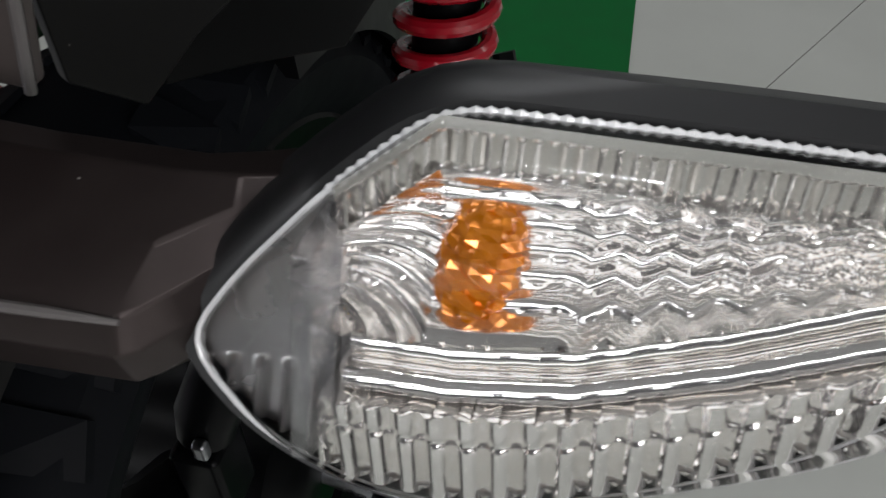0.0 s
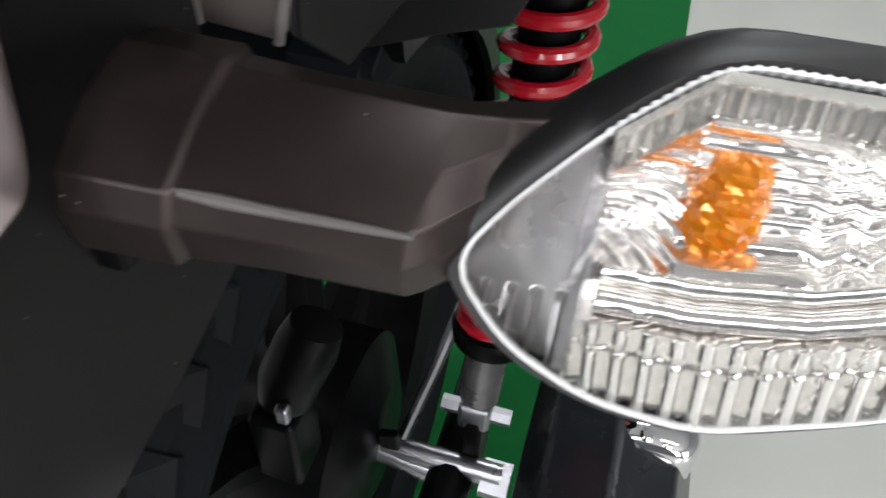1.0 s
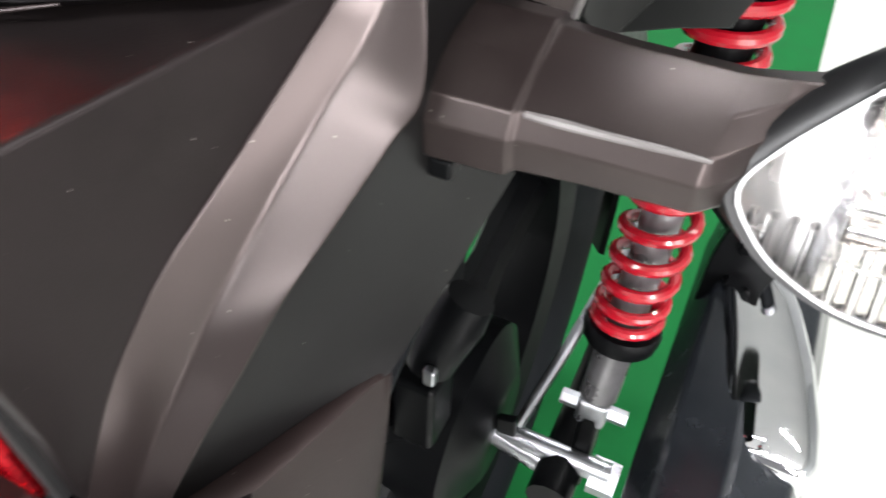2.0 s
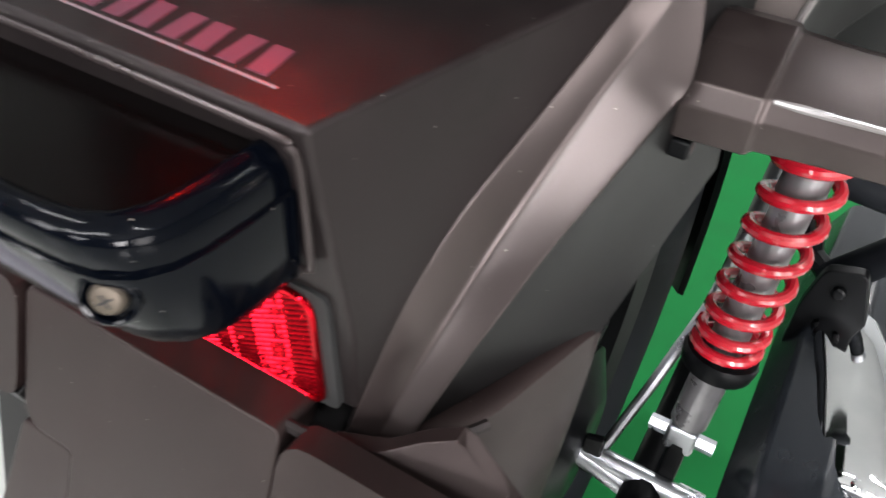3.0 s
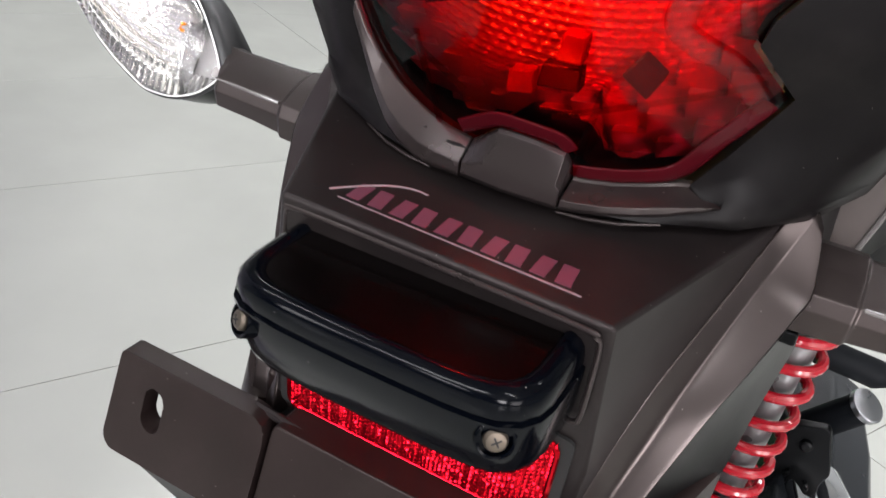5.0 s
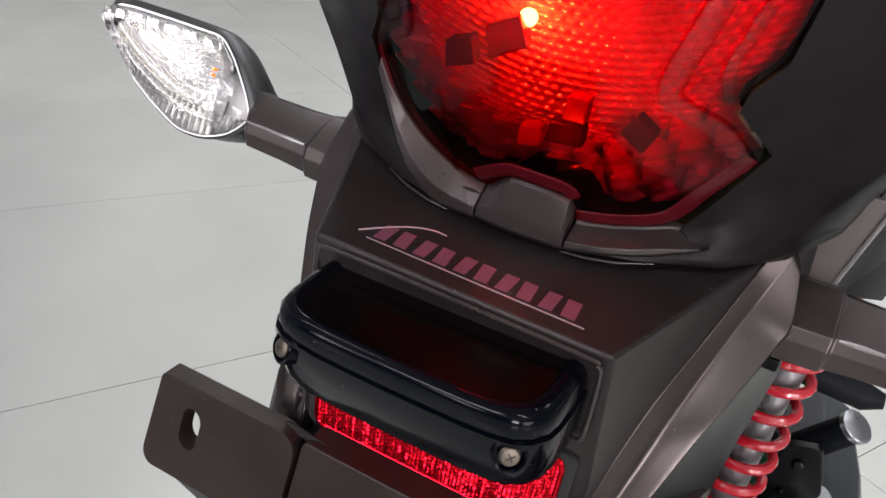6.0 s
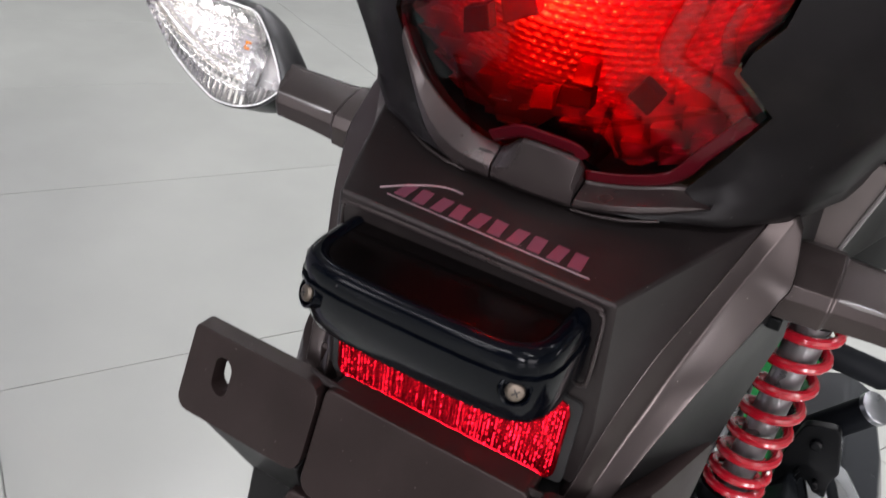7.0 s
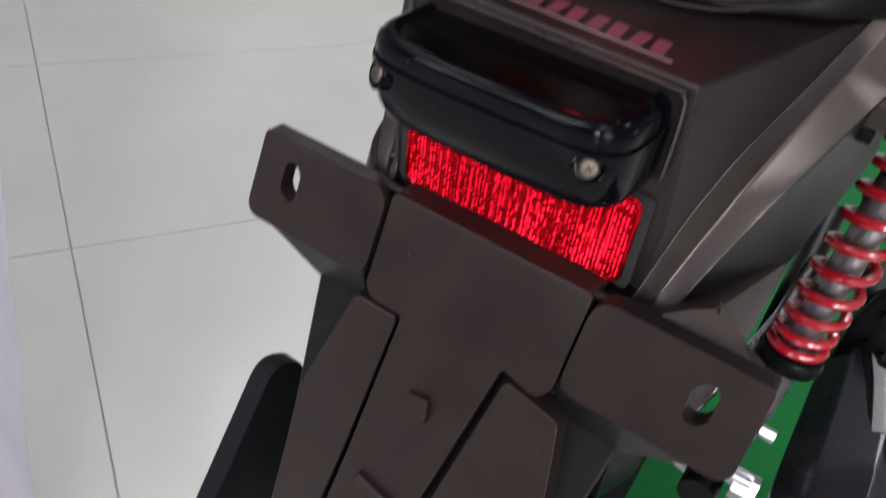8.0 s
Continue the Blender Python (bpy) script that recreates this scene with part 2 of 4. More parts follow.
def rounded3(outline, r, n=3):
    """As rounded(), for points in space."""
    out = []
    for i, p in enumerate(outline):
        p, a, b = Vector(p), Vector(outline[i - 1]), Vector(outline[(i + 1) % len(outline)])
        a, b = p + (a - p).normalized() * r, p + (b - p).normalized() * r
        out += [tuple((1 - u) ** 2 * a + 2 * u * (1 - u) * p + u * u * b) for u in [k / n for k in range(n + 1)]]
    return out


def flowing(points, n):
    """A smooth curve of n + 1 points through the given ones."""
    p = [Vector(q) for q in points]
    p = [2 * p[0] - p[1]] + p + [2 * p[-1] - p[-2]]
    out = []
    for i in range(n + 1):
        t = min((len(points) - 1) * i / n, len(points) - 1 - 1e-6)
        k, u = int(t), t - int(t)
        a, b, c, d = p[k:k + 4]
        out.append(0.5 * (2 * b + (c - a) * u + (2 * a - 5 * b + 4 * c - d) * u * u + (3 * b - a - 3 * c + d) * u ** 3))
    return out


def mirror(points):
    return [(-x, y, z) for x, y, z in points]


# ---- the room ----
def plain_box(name, x0, x1, y0, y1, z0, z1, mat, label, category):
    bm = bmesh.new()
    bmesh.ops.create_cube(bm, size=1)
    for v in bm.verts:
        v.co = Vector(((x0 + x1) / 2 + v.co.x * (x1 - x0), (y0 + y1) / 2 + v.co.y * (y1 - y0), (z0 + z1) / 2 + v.co.z * (z1 - z0)))
    ob = part(name, bm, mat, None, smooth=False)
    return tagged(ob, label, category, kind="structure")


floor = plain_box("floor", -4.2, 4.2, -4.2, 5.2, -0.12, -0.004, joint_mat, "pale polished showroom floor with grey tile joints", "floor")
plain_box("wall_west", -4.3, -4.2, -4.2, 5.2, -0.12, 3.0, wall_paint, "plain off-white painted showroom wall", "wall")
plain_box("wall_east", 4.2, 4.3, -4.2, 5.2, -0.12, 3.0, wall_paint, "plain off-white painted showroom wall", "wall")
# the unseen rear wall is darkened so rear-facing plastic mirrors little light
plain_box("wall_south", -4.2, 4.2, -4.3, -4.2, -0.12, 3.0, wall_dark, "plain showroom wall, unseen, darkened to dim reflections", "wall")
plain_box("wall_north", -4.2, 4.2, 5.2, 5.3, -0.12, 3.0, wall_paint, "plain off-white painted showroom wall", "wall")
plain_box("ceiling", -4.3, 4.3, -4.3, 5.3, 2.95, 3.05, ceiling_paint, "plain white painted showroom ceiling", "ceiling")

# the green mat under the wheels
bm = bmesh.new()
mx = [-0.28, 0.245]
q = lambda z: [(x, y, z) for x, y in rounded([(mx[0], 0.3), (mx[1], 0.3), (mx[1], 2.6), (mx[0], 2.6)], 0.02)]
rows = [[bm.verts.new(p) for p in q(z)] for z in (0.0, 0.004)]
for i in range(len(rows[0])):
    j = (i + 1) % len(rows[0])
    bm.faces.new((rows[0][i], rows[0][j], rows[1][j], rows[1][i]))
bm.faces.new(rows[1])
bm.faces.new(rows[0][::-1])
tagged(part("floor_mat", bm, mat_green, None, smooth=False), "bright green display mat lying under the motorcycle", "mat")

# white cloth hung to the floor beside the bike
bm = bmesh.new()
d1, d2 = Vector((-0.868, 0.497, 0)), Vector((0.497, 0.868, 0))
base = Vector((-0.345, 0.015, 0.0))
rows = []
for s in range(61):
    u = s * 0.025
    fold = 0.012 * math.sin(u * 23) + 0.008 * math.sin(u * 61 + 1)
    p = base + d1 * u
    rows.append([bm.verts.new(p + d2 * (w + fold * f) + Vector((0, 0, z))) for w, f, z in ((-0.03, 0.1, 0.003), (-0.19, 1, 1.1), (-0.196, 1, 1.1), (-0.036, 0.1, 0.003))])
for a, b in zip(rows, rows[1:]):
    for i in range(4):
        bm.faces.new((a[i], a[(i + 1) % 4], b[(i + 1) % 4], b[i]))
bm.faces.new(rows[0])
bm.faces.new(rows[-1][::-1])
tagged(part("curtain", bm, cloth_white, None), "white cloth screen with soft folds standing on the tiles", "curtain")

# ---- the motorcycle ----
bike = tagged(new("motorcycle"), "motorcycle tail with dark plastic fender, red lamp and clear indicators", "motorcycle")


def side_x(y, z):
    return 49 + 0.384 * (y - 32) + 0.0156 * (z - 18.5)


# rear fender: the solid under the tail lamp
A, B = (49, 32, 18.5), (51.5, 41, -60)
D, E = (side_x(135, 33), 135, 33), (side_x(140, -45), 140, -45)
C, P = (side_x(38.7, -34) + 2.0, 38.7, -34), (side_x(64, -13) + 0.4, 64, -13)
pts = [(-47.5, 30.6, 20.4), A, B, mirror([B])[0], (-D[0], D[1], D[2] + 2.0), D, E, mirror([E])[0], C, P, mirror([C])[0], mirror([P])[0]]
fender = part("rear_fender", faces_mesh(pts, [(0, 1, 8, 10), (10, 8, 2, 3), (0, 1, 5, 4), (1, 8, 9), (8, 2, 9), (1, 9, 5), (9, 2, 6), (9, 6, 5), (0, 10, 11), (10, 3, 11), (0, 11, 4), (11, 3, 7), (11, 7, 4), (3, 2, 6, 7), (4, 5, 6, 7)]),
              grain, bike, "dusty dark grey-brown plastic rear fender", bevel=1.8, seg=3)

RIB_L = [(side_x(y, z), y, z) for y, z in ((37.5, -68), (50, -36), (58.5, -21), (67, -10), (81, 3.5), (96, 19), (103.5, 27), (109.5, 34.5))]
RIB_M = [(side_x(y, z) + k, y, z) for y, z, k in ((40.5, -70, 5), (54, -46.5, 4.6), (62, -34, 4.5), (69, -23, 4.5), (80, -8.5, 4.5), (93, 7.5, 4.5), (102, 18, 4.8), (111, 33, 6))]
RIB_R = [(61, 38.5, -74.5), (69.5, 55.2, -47.2), (74.4, 64.9, -33.3), (79.1, 73.2, -20), (83.8, 81.6, -9.1), (90, 95, 5.5), (92.3, 102.5, 12), (88.2, 110.5, 29)]


def rib(flip):
    rings = []
    for va, vb, vc in zip(flowing(RIB_L, 42), flowing(RIB_M, 42), flowing(RIB_R, 42)):
        ring = [va, va.lerp(vb, 0.08) + Vector((0.3, -0.9, 0.2)), vb.lerp(va, 0.1) + Vector((0, -0.3, 0.1)), vb.lerp(va, 0.04), vb.lerp(vc, 0.03) + Vector((0.2, 0, 0.1)), vb.lerp(vc, 0.12) + Vector((0.1, -0.1, 0.1)),
                vb.lerp(vc, 0.4) + Vector((0.2, -0.15, 0.1)), vb.lerp(vc, 0.8) + Vector((0.1, -0.1, 0.1)), vc.lerp(vb, 0.06) + Vector((0.2, -0.15, 0)), vc, vc + Vector((-9, 4, 0)), va + Vector((-3, 8, 0))]
        rings.append([(p.x * flip, p.y, p.z) for p in ring])
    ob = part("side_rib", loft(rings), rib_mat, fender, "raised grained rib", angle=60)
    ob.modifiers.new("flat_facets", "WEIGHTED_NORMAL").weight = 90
    return ob


def inner_panel(flip):
    outer = [(89.5, 94.5, -57), (90.2, 98, -55), (91, 103, -52.5), (92, 109, -49.5), (93.2, 116, -46), (95.5, 126, -38), (98.5, 139, -28), (92.5, 143, 32)]
    rings = []
    for r, o in zip(RIB_R, outer):
        r, o = Vector(r) + Vector((-2.2, 0.8, 0)), Vector(o)
        front = [r.lerp(o, k / 8) + Vector((-1.6, 0.6, 0)) * math.sin(math.pi * k / 8) for k in range(9)]
        ring = front + [front[-1] + Vector((-2.5, 1.5, 0)), front[0] + Vector((-4, 3, 0))]
        rings.append([(p.x * flip, p.y, p.z) for p in ring])
    crest = flowing([(61, 36, -67), (66, 44, -66.5), (76, 58, -64), (83, 77, -60.5), (88, 91, -57.5), (89.6, 95, -58.5)], 20)
    foot = flowing([(60, 20, -118), (66, 30, -120), (77, 50, -122), (84, 68, -123), (87, 84, -125), (87, 88, -125)], 20)
    rows = []
    for a, b in zip(crest, foot):
        front = [a + Vector((-3, 4, 1.5)), a + Vector((-1, 1, 0.8))] + [a.lerp(b, k / 6) + Vector((0.8, -0.8, 0)) * math.sin(math.pi * k / 6) for k in range(7)]
        rows.append([(p.x * flip, p.y, p.z) for p in front + [b + Vector((-4, 5, 0)), a + Vector((-6, 8, 0))]])
    # lighter plastic stands in for light falling on the upturned slope
    part("panel_flange", loft(rows), smooth_plastic, fender, "lower flange of the side panel, lightened where it faces up", angle=50)
    return part("inner_panel", loft(rings), panel_mat, fender, "smooth dark grey side panel", angle=50)


for s in (1, -1):
    rib(s)
    inner_panel(s)

# raised lip round the plate lamp's seat
lip = [(-47, 33.2, -10), (-46.6, 32.4, 11), (-45.6, 31.7, 15.2), (-42, 31.4, 16.9), (0, 31.4, 16.6), (41, 31.4, 16.0), (45.2, 31.7, 14.6), (46.8, 32.4, 10.5), (47.2, 33.2, -10), (46, 33.8, -13.4), (43.5, 34, -14)]
part("seat_lip", tube([tuple(p) for p in flowing(lip, 60)], 0.8, 8), bezel_mat, fender, "rounded lip catching the light")

# emblem: plain raised bars on the deck
def deck_z(y, x=0.0):
    return 19.45 - 0.0195 * x + (y - 32) * 14.5 / 103


def deck_bar(x0, x1, y0, y1, mat, name, slant=0.0, lift=0.35):
    o = [(x, y, deck_z(y, x) + lift) for x, y in ((x0, y0), (x1, y0), (x1 + slant, y1), (x0 + slant, y1))]
    return part(name, slab(o, 0.5, (0, 0, -1)), mat, fender, smooth=False)


for k in range(5):
    x0 = -32.5 + k * 13.9
    deck_bar(x0, x0 + 4.2, 39.8, 48.0, emblem_pink, "emblem_bar", 0.6)
    deck_bar(x0 + 7.0, x0 + 11.4, 39.8, 48.0, emblem_pink, "emblem_bar", -0.4)
deck_bar(-34, 38, 38.0, 38.5, emblem_line, "emblem_line")
part("emblem_line", tube([(-38 + k * 3.0, 40 + 14 * math.sin(k * 0.22), deck_z(40 + 14 * math.sin(k * 0.22), -38 + k * 3.0) + 0.3) for k in range(9)], 0.35, 6), emblem_line, fender)

# plate lamp
def lamp_ring(z, inset):
    """The hood's outline at a height: a bowed rear edge with wide round corners."""
    half = [(0, -1.4), (12, -1.3), (22, -1.0), (29.5, -0.3), (34.5, 1.0), (38.8, 4.0), (41.6, 8.6), (42.8, 14), (43.4, 24), (43.6, 33.5)]
    right = [(x * 1.03 * (42.5 - inset) / 42.5, y + (-0.31 * z) + inset * max(0.0, 1 - y / 33.5) if y < 30 else y) for x, y in half]
    return [(x, y, z) for x, y in right] + [(-x, y, z) for x, y in right[:0:-1]]


levels = [(-19.6, 8), (-19.2, 5), (-18.2, 2.8), (-16.2, 1.2), (-13, 0.3), (-8, 0), (3.6, 0), (4.2, 0.1), (4.5, 0.9), (7.5, 1.0), (10.2, 1.6), (12, 2.8), (13, 4.6), (13.2, 5.6), (12.6, 6.6), (11.6, 7.1)]
plate_lamp = part("plate_lamp", loft([lamp_ring(*l) for l in levels]), gloss_black, bike, "glossy black number-plate lamp hood", angle=45)
part("lamp_window", loft([lamp_ring(11.55, 7.0), lamp_ring(11.75, 7.2)]), tray_black, plate_lamp, "polished black recessed top")


def screw(x):
    side = 1 if x > 0 else -1
    n = Vector((0.46 * side, -0.84, 0.27)).normalized()
    ux = Vector((0, 0, 1)).cross(n).normalized()
    uz = n.cross(ux)
    c = Vector((x, 0.6, 0))
    turned = lambda off, r, k=20: [tuple(c + n * off + r * (math.cos(a) * ux + math.sin(a) * uz)) for a in [2 * math.pi * i / k for i in range(k)]]
    bm = loft([turned(-3, 4.9), turned(0.5, 4.9), turned(0.8, 4.5), turned(0.6, 4.0), turned(-0.9, 3.9)], caps=True)
    part("screw_recess", bm, gloss_black, plate_lamp, "moulded screw collar")
    bm = loft([turned(-2, 2.9), turned(0.6, 2.9), turned(1.4, 2.3), turned(1.7, 1.2)])
    part("screw", bm, bolt_metal, plate_lamp, "brassy cross-head screw")
    for a in (0.5, 0.5 + math.pi / 2):
        u = math.cos(a) * ux + math.sin(a) * uz
        w = n.cross(u)
        ring = [tuple(c + n * 1.66 + u * p * 1.3 + w * q_ * 0.2) for p, q_ in ((-1, -1), (1, -1), (1, 1), (-1, 1))]
        part("screw_slot", slab(ring, 0.12, tuple(n)), gap_black, plate_lamp, smooth=False)


for x in (-35.2, 35.2):
    screw(x)

# red reflector with its prisms
def refl(x, z, out=0.0):
    return (x, 37.0 + (-z - 25) * 0.08 - out, z)


# black backing reaches past the prisms, standing in for the shaded gap
o = rounded([(-48.2, -22), (48.2, -22), (48.2, -60), (-48.2, -60)], 3)
reflector = part("rear_reflector", slab([refl(x, z, 0.8) for x, z in o], 3, (0, 1, 0)), gap_black, bike, "red prismatic rear reflector on black backing for its shaded recess")
bm = bmesh.new()
R6 = 0.96
pick = random.Random(5)
for col in range(61):
    cx = -43.2 + col * 1.44
    tilt, rise = pick.uniform(-0.22, 0.22), pick.uniform(1.7, 2.0)
    for row in range(21):
        cz = -25.3 - row * 1.62 - (0.81 if col % 2 else 0)
        top = bm.verts.new(V(*refl(cx + tilt, cz + pick.uniform(-0.12, 0.12), rise)))
        ring = [bm.verts.new(V(*refl(cx + R6 * math.cos(k * math.pi / 3), cz + R6 * math.sin(k * math.pi / 3), 1.25))) for k in range(6)]
        for k in range(6):
            bm.faces.new((top, ring[(k + 1) % 6], ring[k]))
rim = rounded([(-44.4, -24.2), (44.4, -24.2), (44.4, -59), (-44.4, -59)], 5)
part("reflector_rim", tube([refl(x, z, 1.4) for x, z in rim + rim[:1]], 0.9, 8), prism_red, reflector, "smooth red rim")
tagged(part("prism_sheet", bm, prism_red, reflector, "bright red prism cells", smooth=False), kind="stuff")

# mudguard and plate carrier
def guard(x, z, out=0.0):
    """A point on the sloping carrier; out: millimetres towards the rear."""
    return (x, 31 + 0.34 * (z + 61) - out, z + 0.32 * out)


# the base takes the darker panel plastic to stand in for shade
o = [(-48, -64), (48, -64), (70, -98), (68, -118), (63.5, -162), (59.5, -214), (52, -330), (-52, -330), (-59.5, -214), (-63.5, -162), (-68, -118), (-70, -98)]
mudguard = part("mudguard", slab([guard(x, z, -5) for x, z in rounded(o, 4)], 26, (0, 1, 0)), panel_mat, bike, "dark plastic mudguard with plate carrier, base darkened for shade", bevel=1.5)
part("top_lip", tube([guard(-52, -59, 1), guard(-30, -60.5, 1.2), guard(44, -60.5, 1.2), (60, 36, -66.5), (68, 46.5, -67), (77, 58.5, -65)], 1.6, 8), grain, mudguard, "rounded upper lip")


def wing(flip):
    o = rounded([(43, -59.6), (104, -59.8), (104.5, -91), (101, -94.5), (42.6, -94.5)], [8, 2.5, 3, 3, 7])
    hole = [(86.5 + 4.1 * math.cos(a) + 0.8 * math.sin(a), -75 + 4.2 * math.sin(a) + (3.2 if math.sin(a) > 0 else -3.2)) for a in [2 * math.pi * k / 20 for k in range(20)]]
    bm = bmesh.new()
    front = [bm.verts.new(V(*[c * (flip if i == 0 else 1) for i, c in enumerate(guard(x, z, 6.5))])) for x, z in o]
    edges = [bm.edges.new((front[i], front[(i + 1) % len(front)])) for i in range(len(front))]
    inner = [bm.verts.new(V(*[c * (flip if i == 0 else 1) for i, c in enumerate(guard(x, z, 6.5))])) for x, z in hole]
    edges += [bm.edges.new((inner[i], inner[(i + 1) % len(inner)])) for i in range(len(inner))]
    got = bmesh.ops.triangle_fill(bm, edges=edges, use_beauty=True)
    faces = [g for g in got["geom"] if isinstance(g, bmesh.types.BMFace)]
    ext = bmesh.ops.extrude_face_region(bm, geom=faces)
    for v in ext["geom"]:
        if isinstance(v, bmesh.types.BMVert):
            v.co.y += 0.0075
    return part("carrier_wing", bm, smooth_plastic, mudguard, "plate bracket wing with a slotted hole", bevel=1.7, seg=3)


for s in (1, -1):
    wing(s)
    skirt = [(43, -93.2, 6), (97, -93.2, 6), (95, -95, 2), (78 if s > 0 else 70, -109, -14), (62, -130, -20), (43, -125, -17)]
    # darker plastic puts the shade under the wing into its colour
    part("wing_skirt", slab([guard(x * s, z, out) for x, z, out in skirt], 8, (0, 1, 0.3)), panel_mat, mudguard, "recessed skirt under the bracket, darkened for shade", bevel=0.8)
fin = [guard(50, -62, -1), (62, 35, -60), (70, 39.5, -55.5), (76.9, 42.1, -52.7), (79, 44, -57), (88, 42, -62), (98, 39, -66), (98, 34, -68), (60, 31, -68)]
part("gusset", slab(fin, 4, (0, 1, 0.2)), smooth_plastic, mudguard, "dark fin behind the bracket", bevel=0.7)
o = rounded([(-41.8, -60), (41.8, -60), (41.4, -97), (37, -102.5), (22, -99), (11, -164), (-14, -252), (-33, -252), (-26, -165), (-22.5, -101), (-37, -101), (-41.4, -97)], [3, 3, 4, 4, 2, 2, 2, 2, 2, 2, 4, 4])
part("centre_plate", slab([guard(x, z, 5.2) for x, z in o], 14, (0, 1, 0)), smooth_plastic, mudguard, "grained middle plate between the brackets", bevel=1.0)
# box added to close a gap that let the bright floor show
part("gap_filler", box(-51, 56, -66, 14, 26, 22), smooth_plastic, mudguard, bevel=2)
part("nub", slab([guard(x, z, 8.6) for x, z in rounded([(-9, -125), (1, -123), (3, -133), (-6, -136)], 2)], 6, (0, 1, -0.3)), smooth_plastic, mudguard, bevel=0.6)
o = rounded([(24, -103), (48, -107), (58, -150), (54, -250), (-10, -250), (14, -165)], 3)
part("raised_pad", slab([guard(x, z, 3.5) for x, z in o], 12, (0, 1, 0)), smooth_plastic, mudguard, bevel=1.2)
o = rounded([(-25, -104), (-46, -104), (-58, -150), (-54, -250), (-36, -250), (-29, -165)], 3)
part("raised_pad", slab([guard(x, z, 2.5) for x, z in o], 12, (0, 1, 0)), smooth_plastic, mudguard, bevel=1.2)
part("cross_rib", slab([guard(x, z, 8) for x, z in ((-17, -168), (14, -174), (14, -178), (-17, -172))], 4, (0, 1, 0)), smooth_plastic, mudguard, bevel=0.8)

# tail lamp
def lamp_y(x, z):
    yc = np.interp(z, [20, 33, 60, 90, 120, 175], [74, 70, 54, 40, 32, 31])
    return float(yc) + 0.008 * x * x


# half outline of the lens above its lower edge: height and half width
EDGE_Z = [34.5, 36, 40, 52, 68.5, 82, 88, 96, 104, 125, 150, 166, 170]
EDGE_X = [20, 35, 47.5, 55.5, 66, 54.5, 56, 62, 64, 66, 58, 30, 0]


def lens_point(x, z, back):
    """A point on the lens, or behind it; the lower edge steps up over the middle tab."""
    step = 10.5 * float(np.interp(x, [-12, -2, 18.5, 21.5], [0, 1, 1, 0])) * float(np.interp(z, [34.5, 62], [1, 0]))
    z = z + step
    return (x, lamp_y(x, z) + back, z)


def lens_sheet(back, grow=0.0, relief=None, nz=44, nx=46):
    bm = bmesh.new()
    rows = []
    for i in range(nz + 1):
        z = 34.6 + (168 - 34.6) * i / nz
        h = float(np.interp(z, EDGE_Z, EDGE_X)) + grow
        row = []
        for j in range(nx + 1):
            x = h * (2 * j / nx - 1)
            row.append(bm.verts.new(V(*lens_point(x, z, back + (relief(x, z) if relief else 0.0)))))
        rows.append(row)
    for a, b in zip(rows, rows[1:]):
        for j in range(nx):
            bm.faces.new((a[j], a[j + 1], b[j + 1], b[j]))
    return bm


def bowl_relief(x, z):
    """Rows of small cushions curving up to the sides, broad tilted facets towards the foot."""
    zz = (z - 0.0045 * x * x) / 2.7
    row = math.floor(zz)
    fine = -1.5 * abs(math.sin(math.pi * zz)) - 0.9 * abs(math.sin(math.pi * (x / 3.9 + 0.5 * (row % 2))))
    broad = 6.0 * ((x / 13 + 0.3 * math.floor(z / 9)) % 1) - 4.0 * ((z / 9) % 1)
    w = float(np.interp(z - 0.012 * x * x, [44, 56], [1, 0]))
    return 30 - 0.0048 * x * x + fine * (1 - w) + broad * w


bm = lens_sheet(46, 1)
tail_lamp = part("tail_lamp", bm, shield_red, bike, "lit red tail lamp with faceted lens", turn_out=False)
part("lens", lens_sheet(0, nz=90, nx=120), lens_red, tail_lamp, "glossy red outer lens", turn_out=False)
part("reflector_bowl", lens_sheet(0, -1.5, bowl_relief, nz=330, nx=230), lamp_bowl, tail_lamp, "silver bowl with rows of small cushions", angle=50, turn_out=False)
bm = bmesh.new()
bmesh.ops.create_uvsphere(bm, u_segments=20, v_segments=12, radius=0.0026)
bmesh.ops.translate(bm, verts=bm.verts, vec=V(-5, 61, 93))
part("bulb", bm, bulb_glow, tail_lamp, "lit warm bulb")


def lens_band(path, width, thick, name, mat, label):
    """A flat-topped moulded band standing on the lens along a path of x, z points."""
    pts = [Vector((p.x, p.y)) for p in flowing([(x, z, 0) for x, z in path], 5 * (len(path) - 1))]
    rings = []
    for k, p in enumerate(pts):
        d = pts[min(k + 1, len(pts) - 1)] - pts[max(k - 1, 0)]
        side = Vector((-d.y, d.x)).normalized() * width / 2
        ring = []
        for u, out in ((-1, 0.3), (-0.75, -thick), (-0.2, -thick * 1.15), (0.75, -thick), (1, 0.3)):
            q = p + side * u
            ring.append((q.x, lamp_y(q.x, q.y) + out, q.y))
        rings.append(ring)
    return part(name, loft(rings), mat, tail_lamp, label, angle=40)


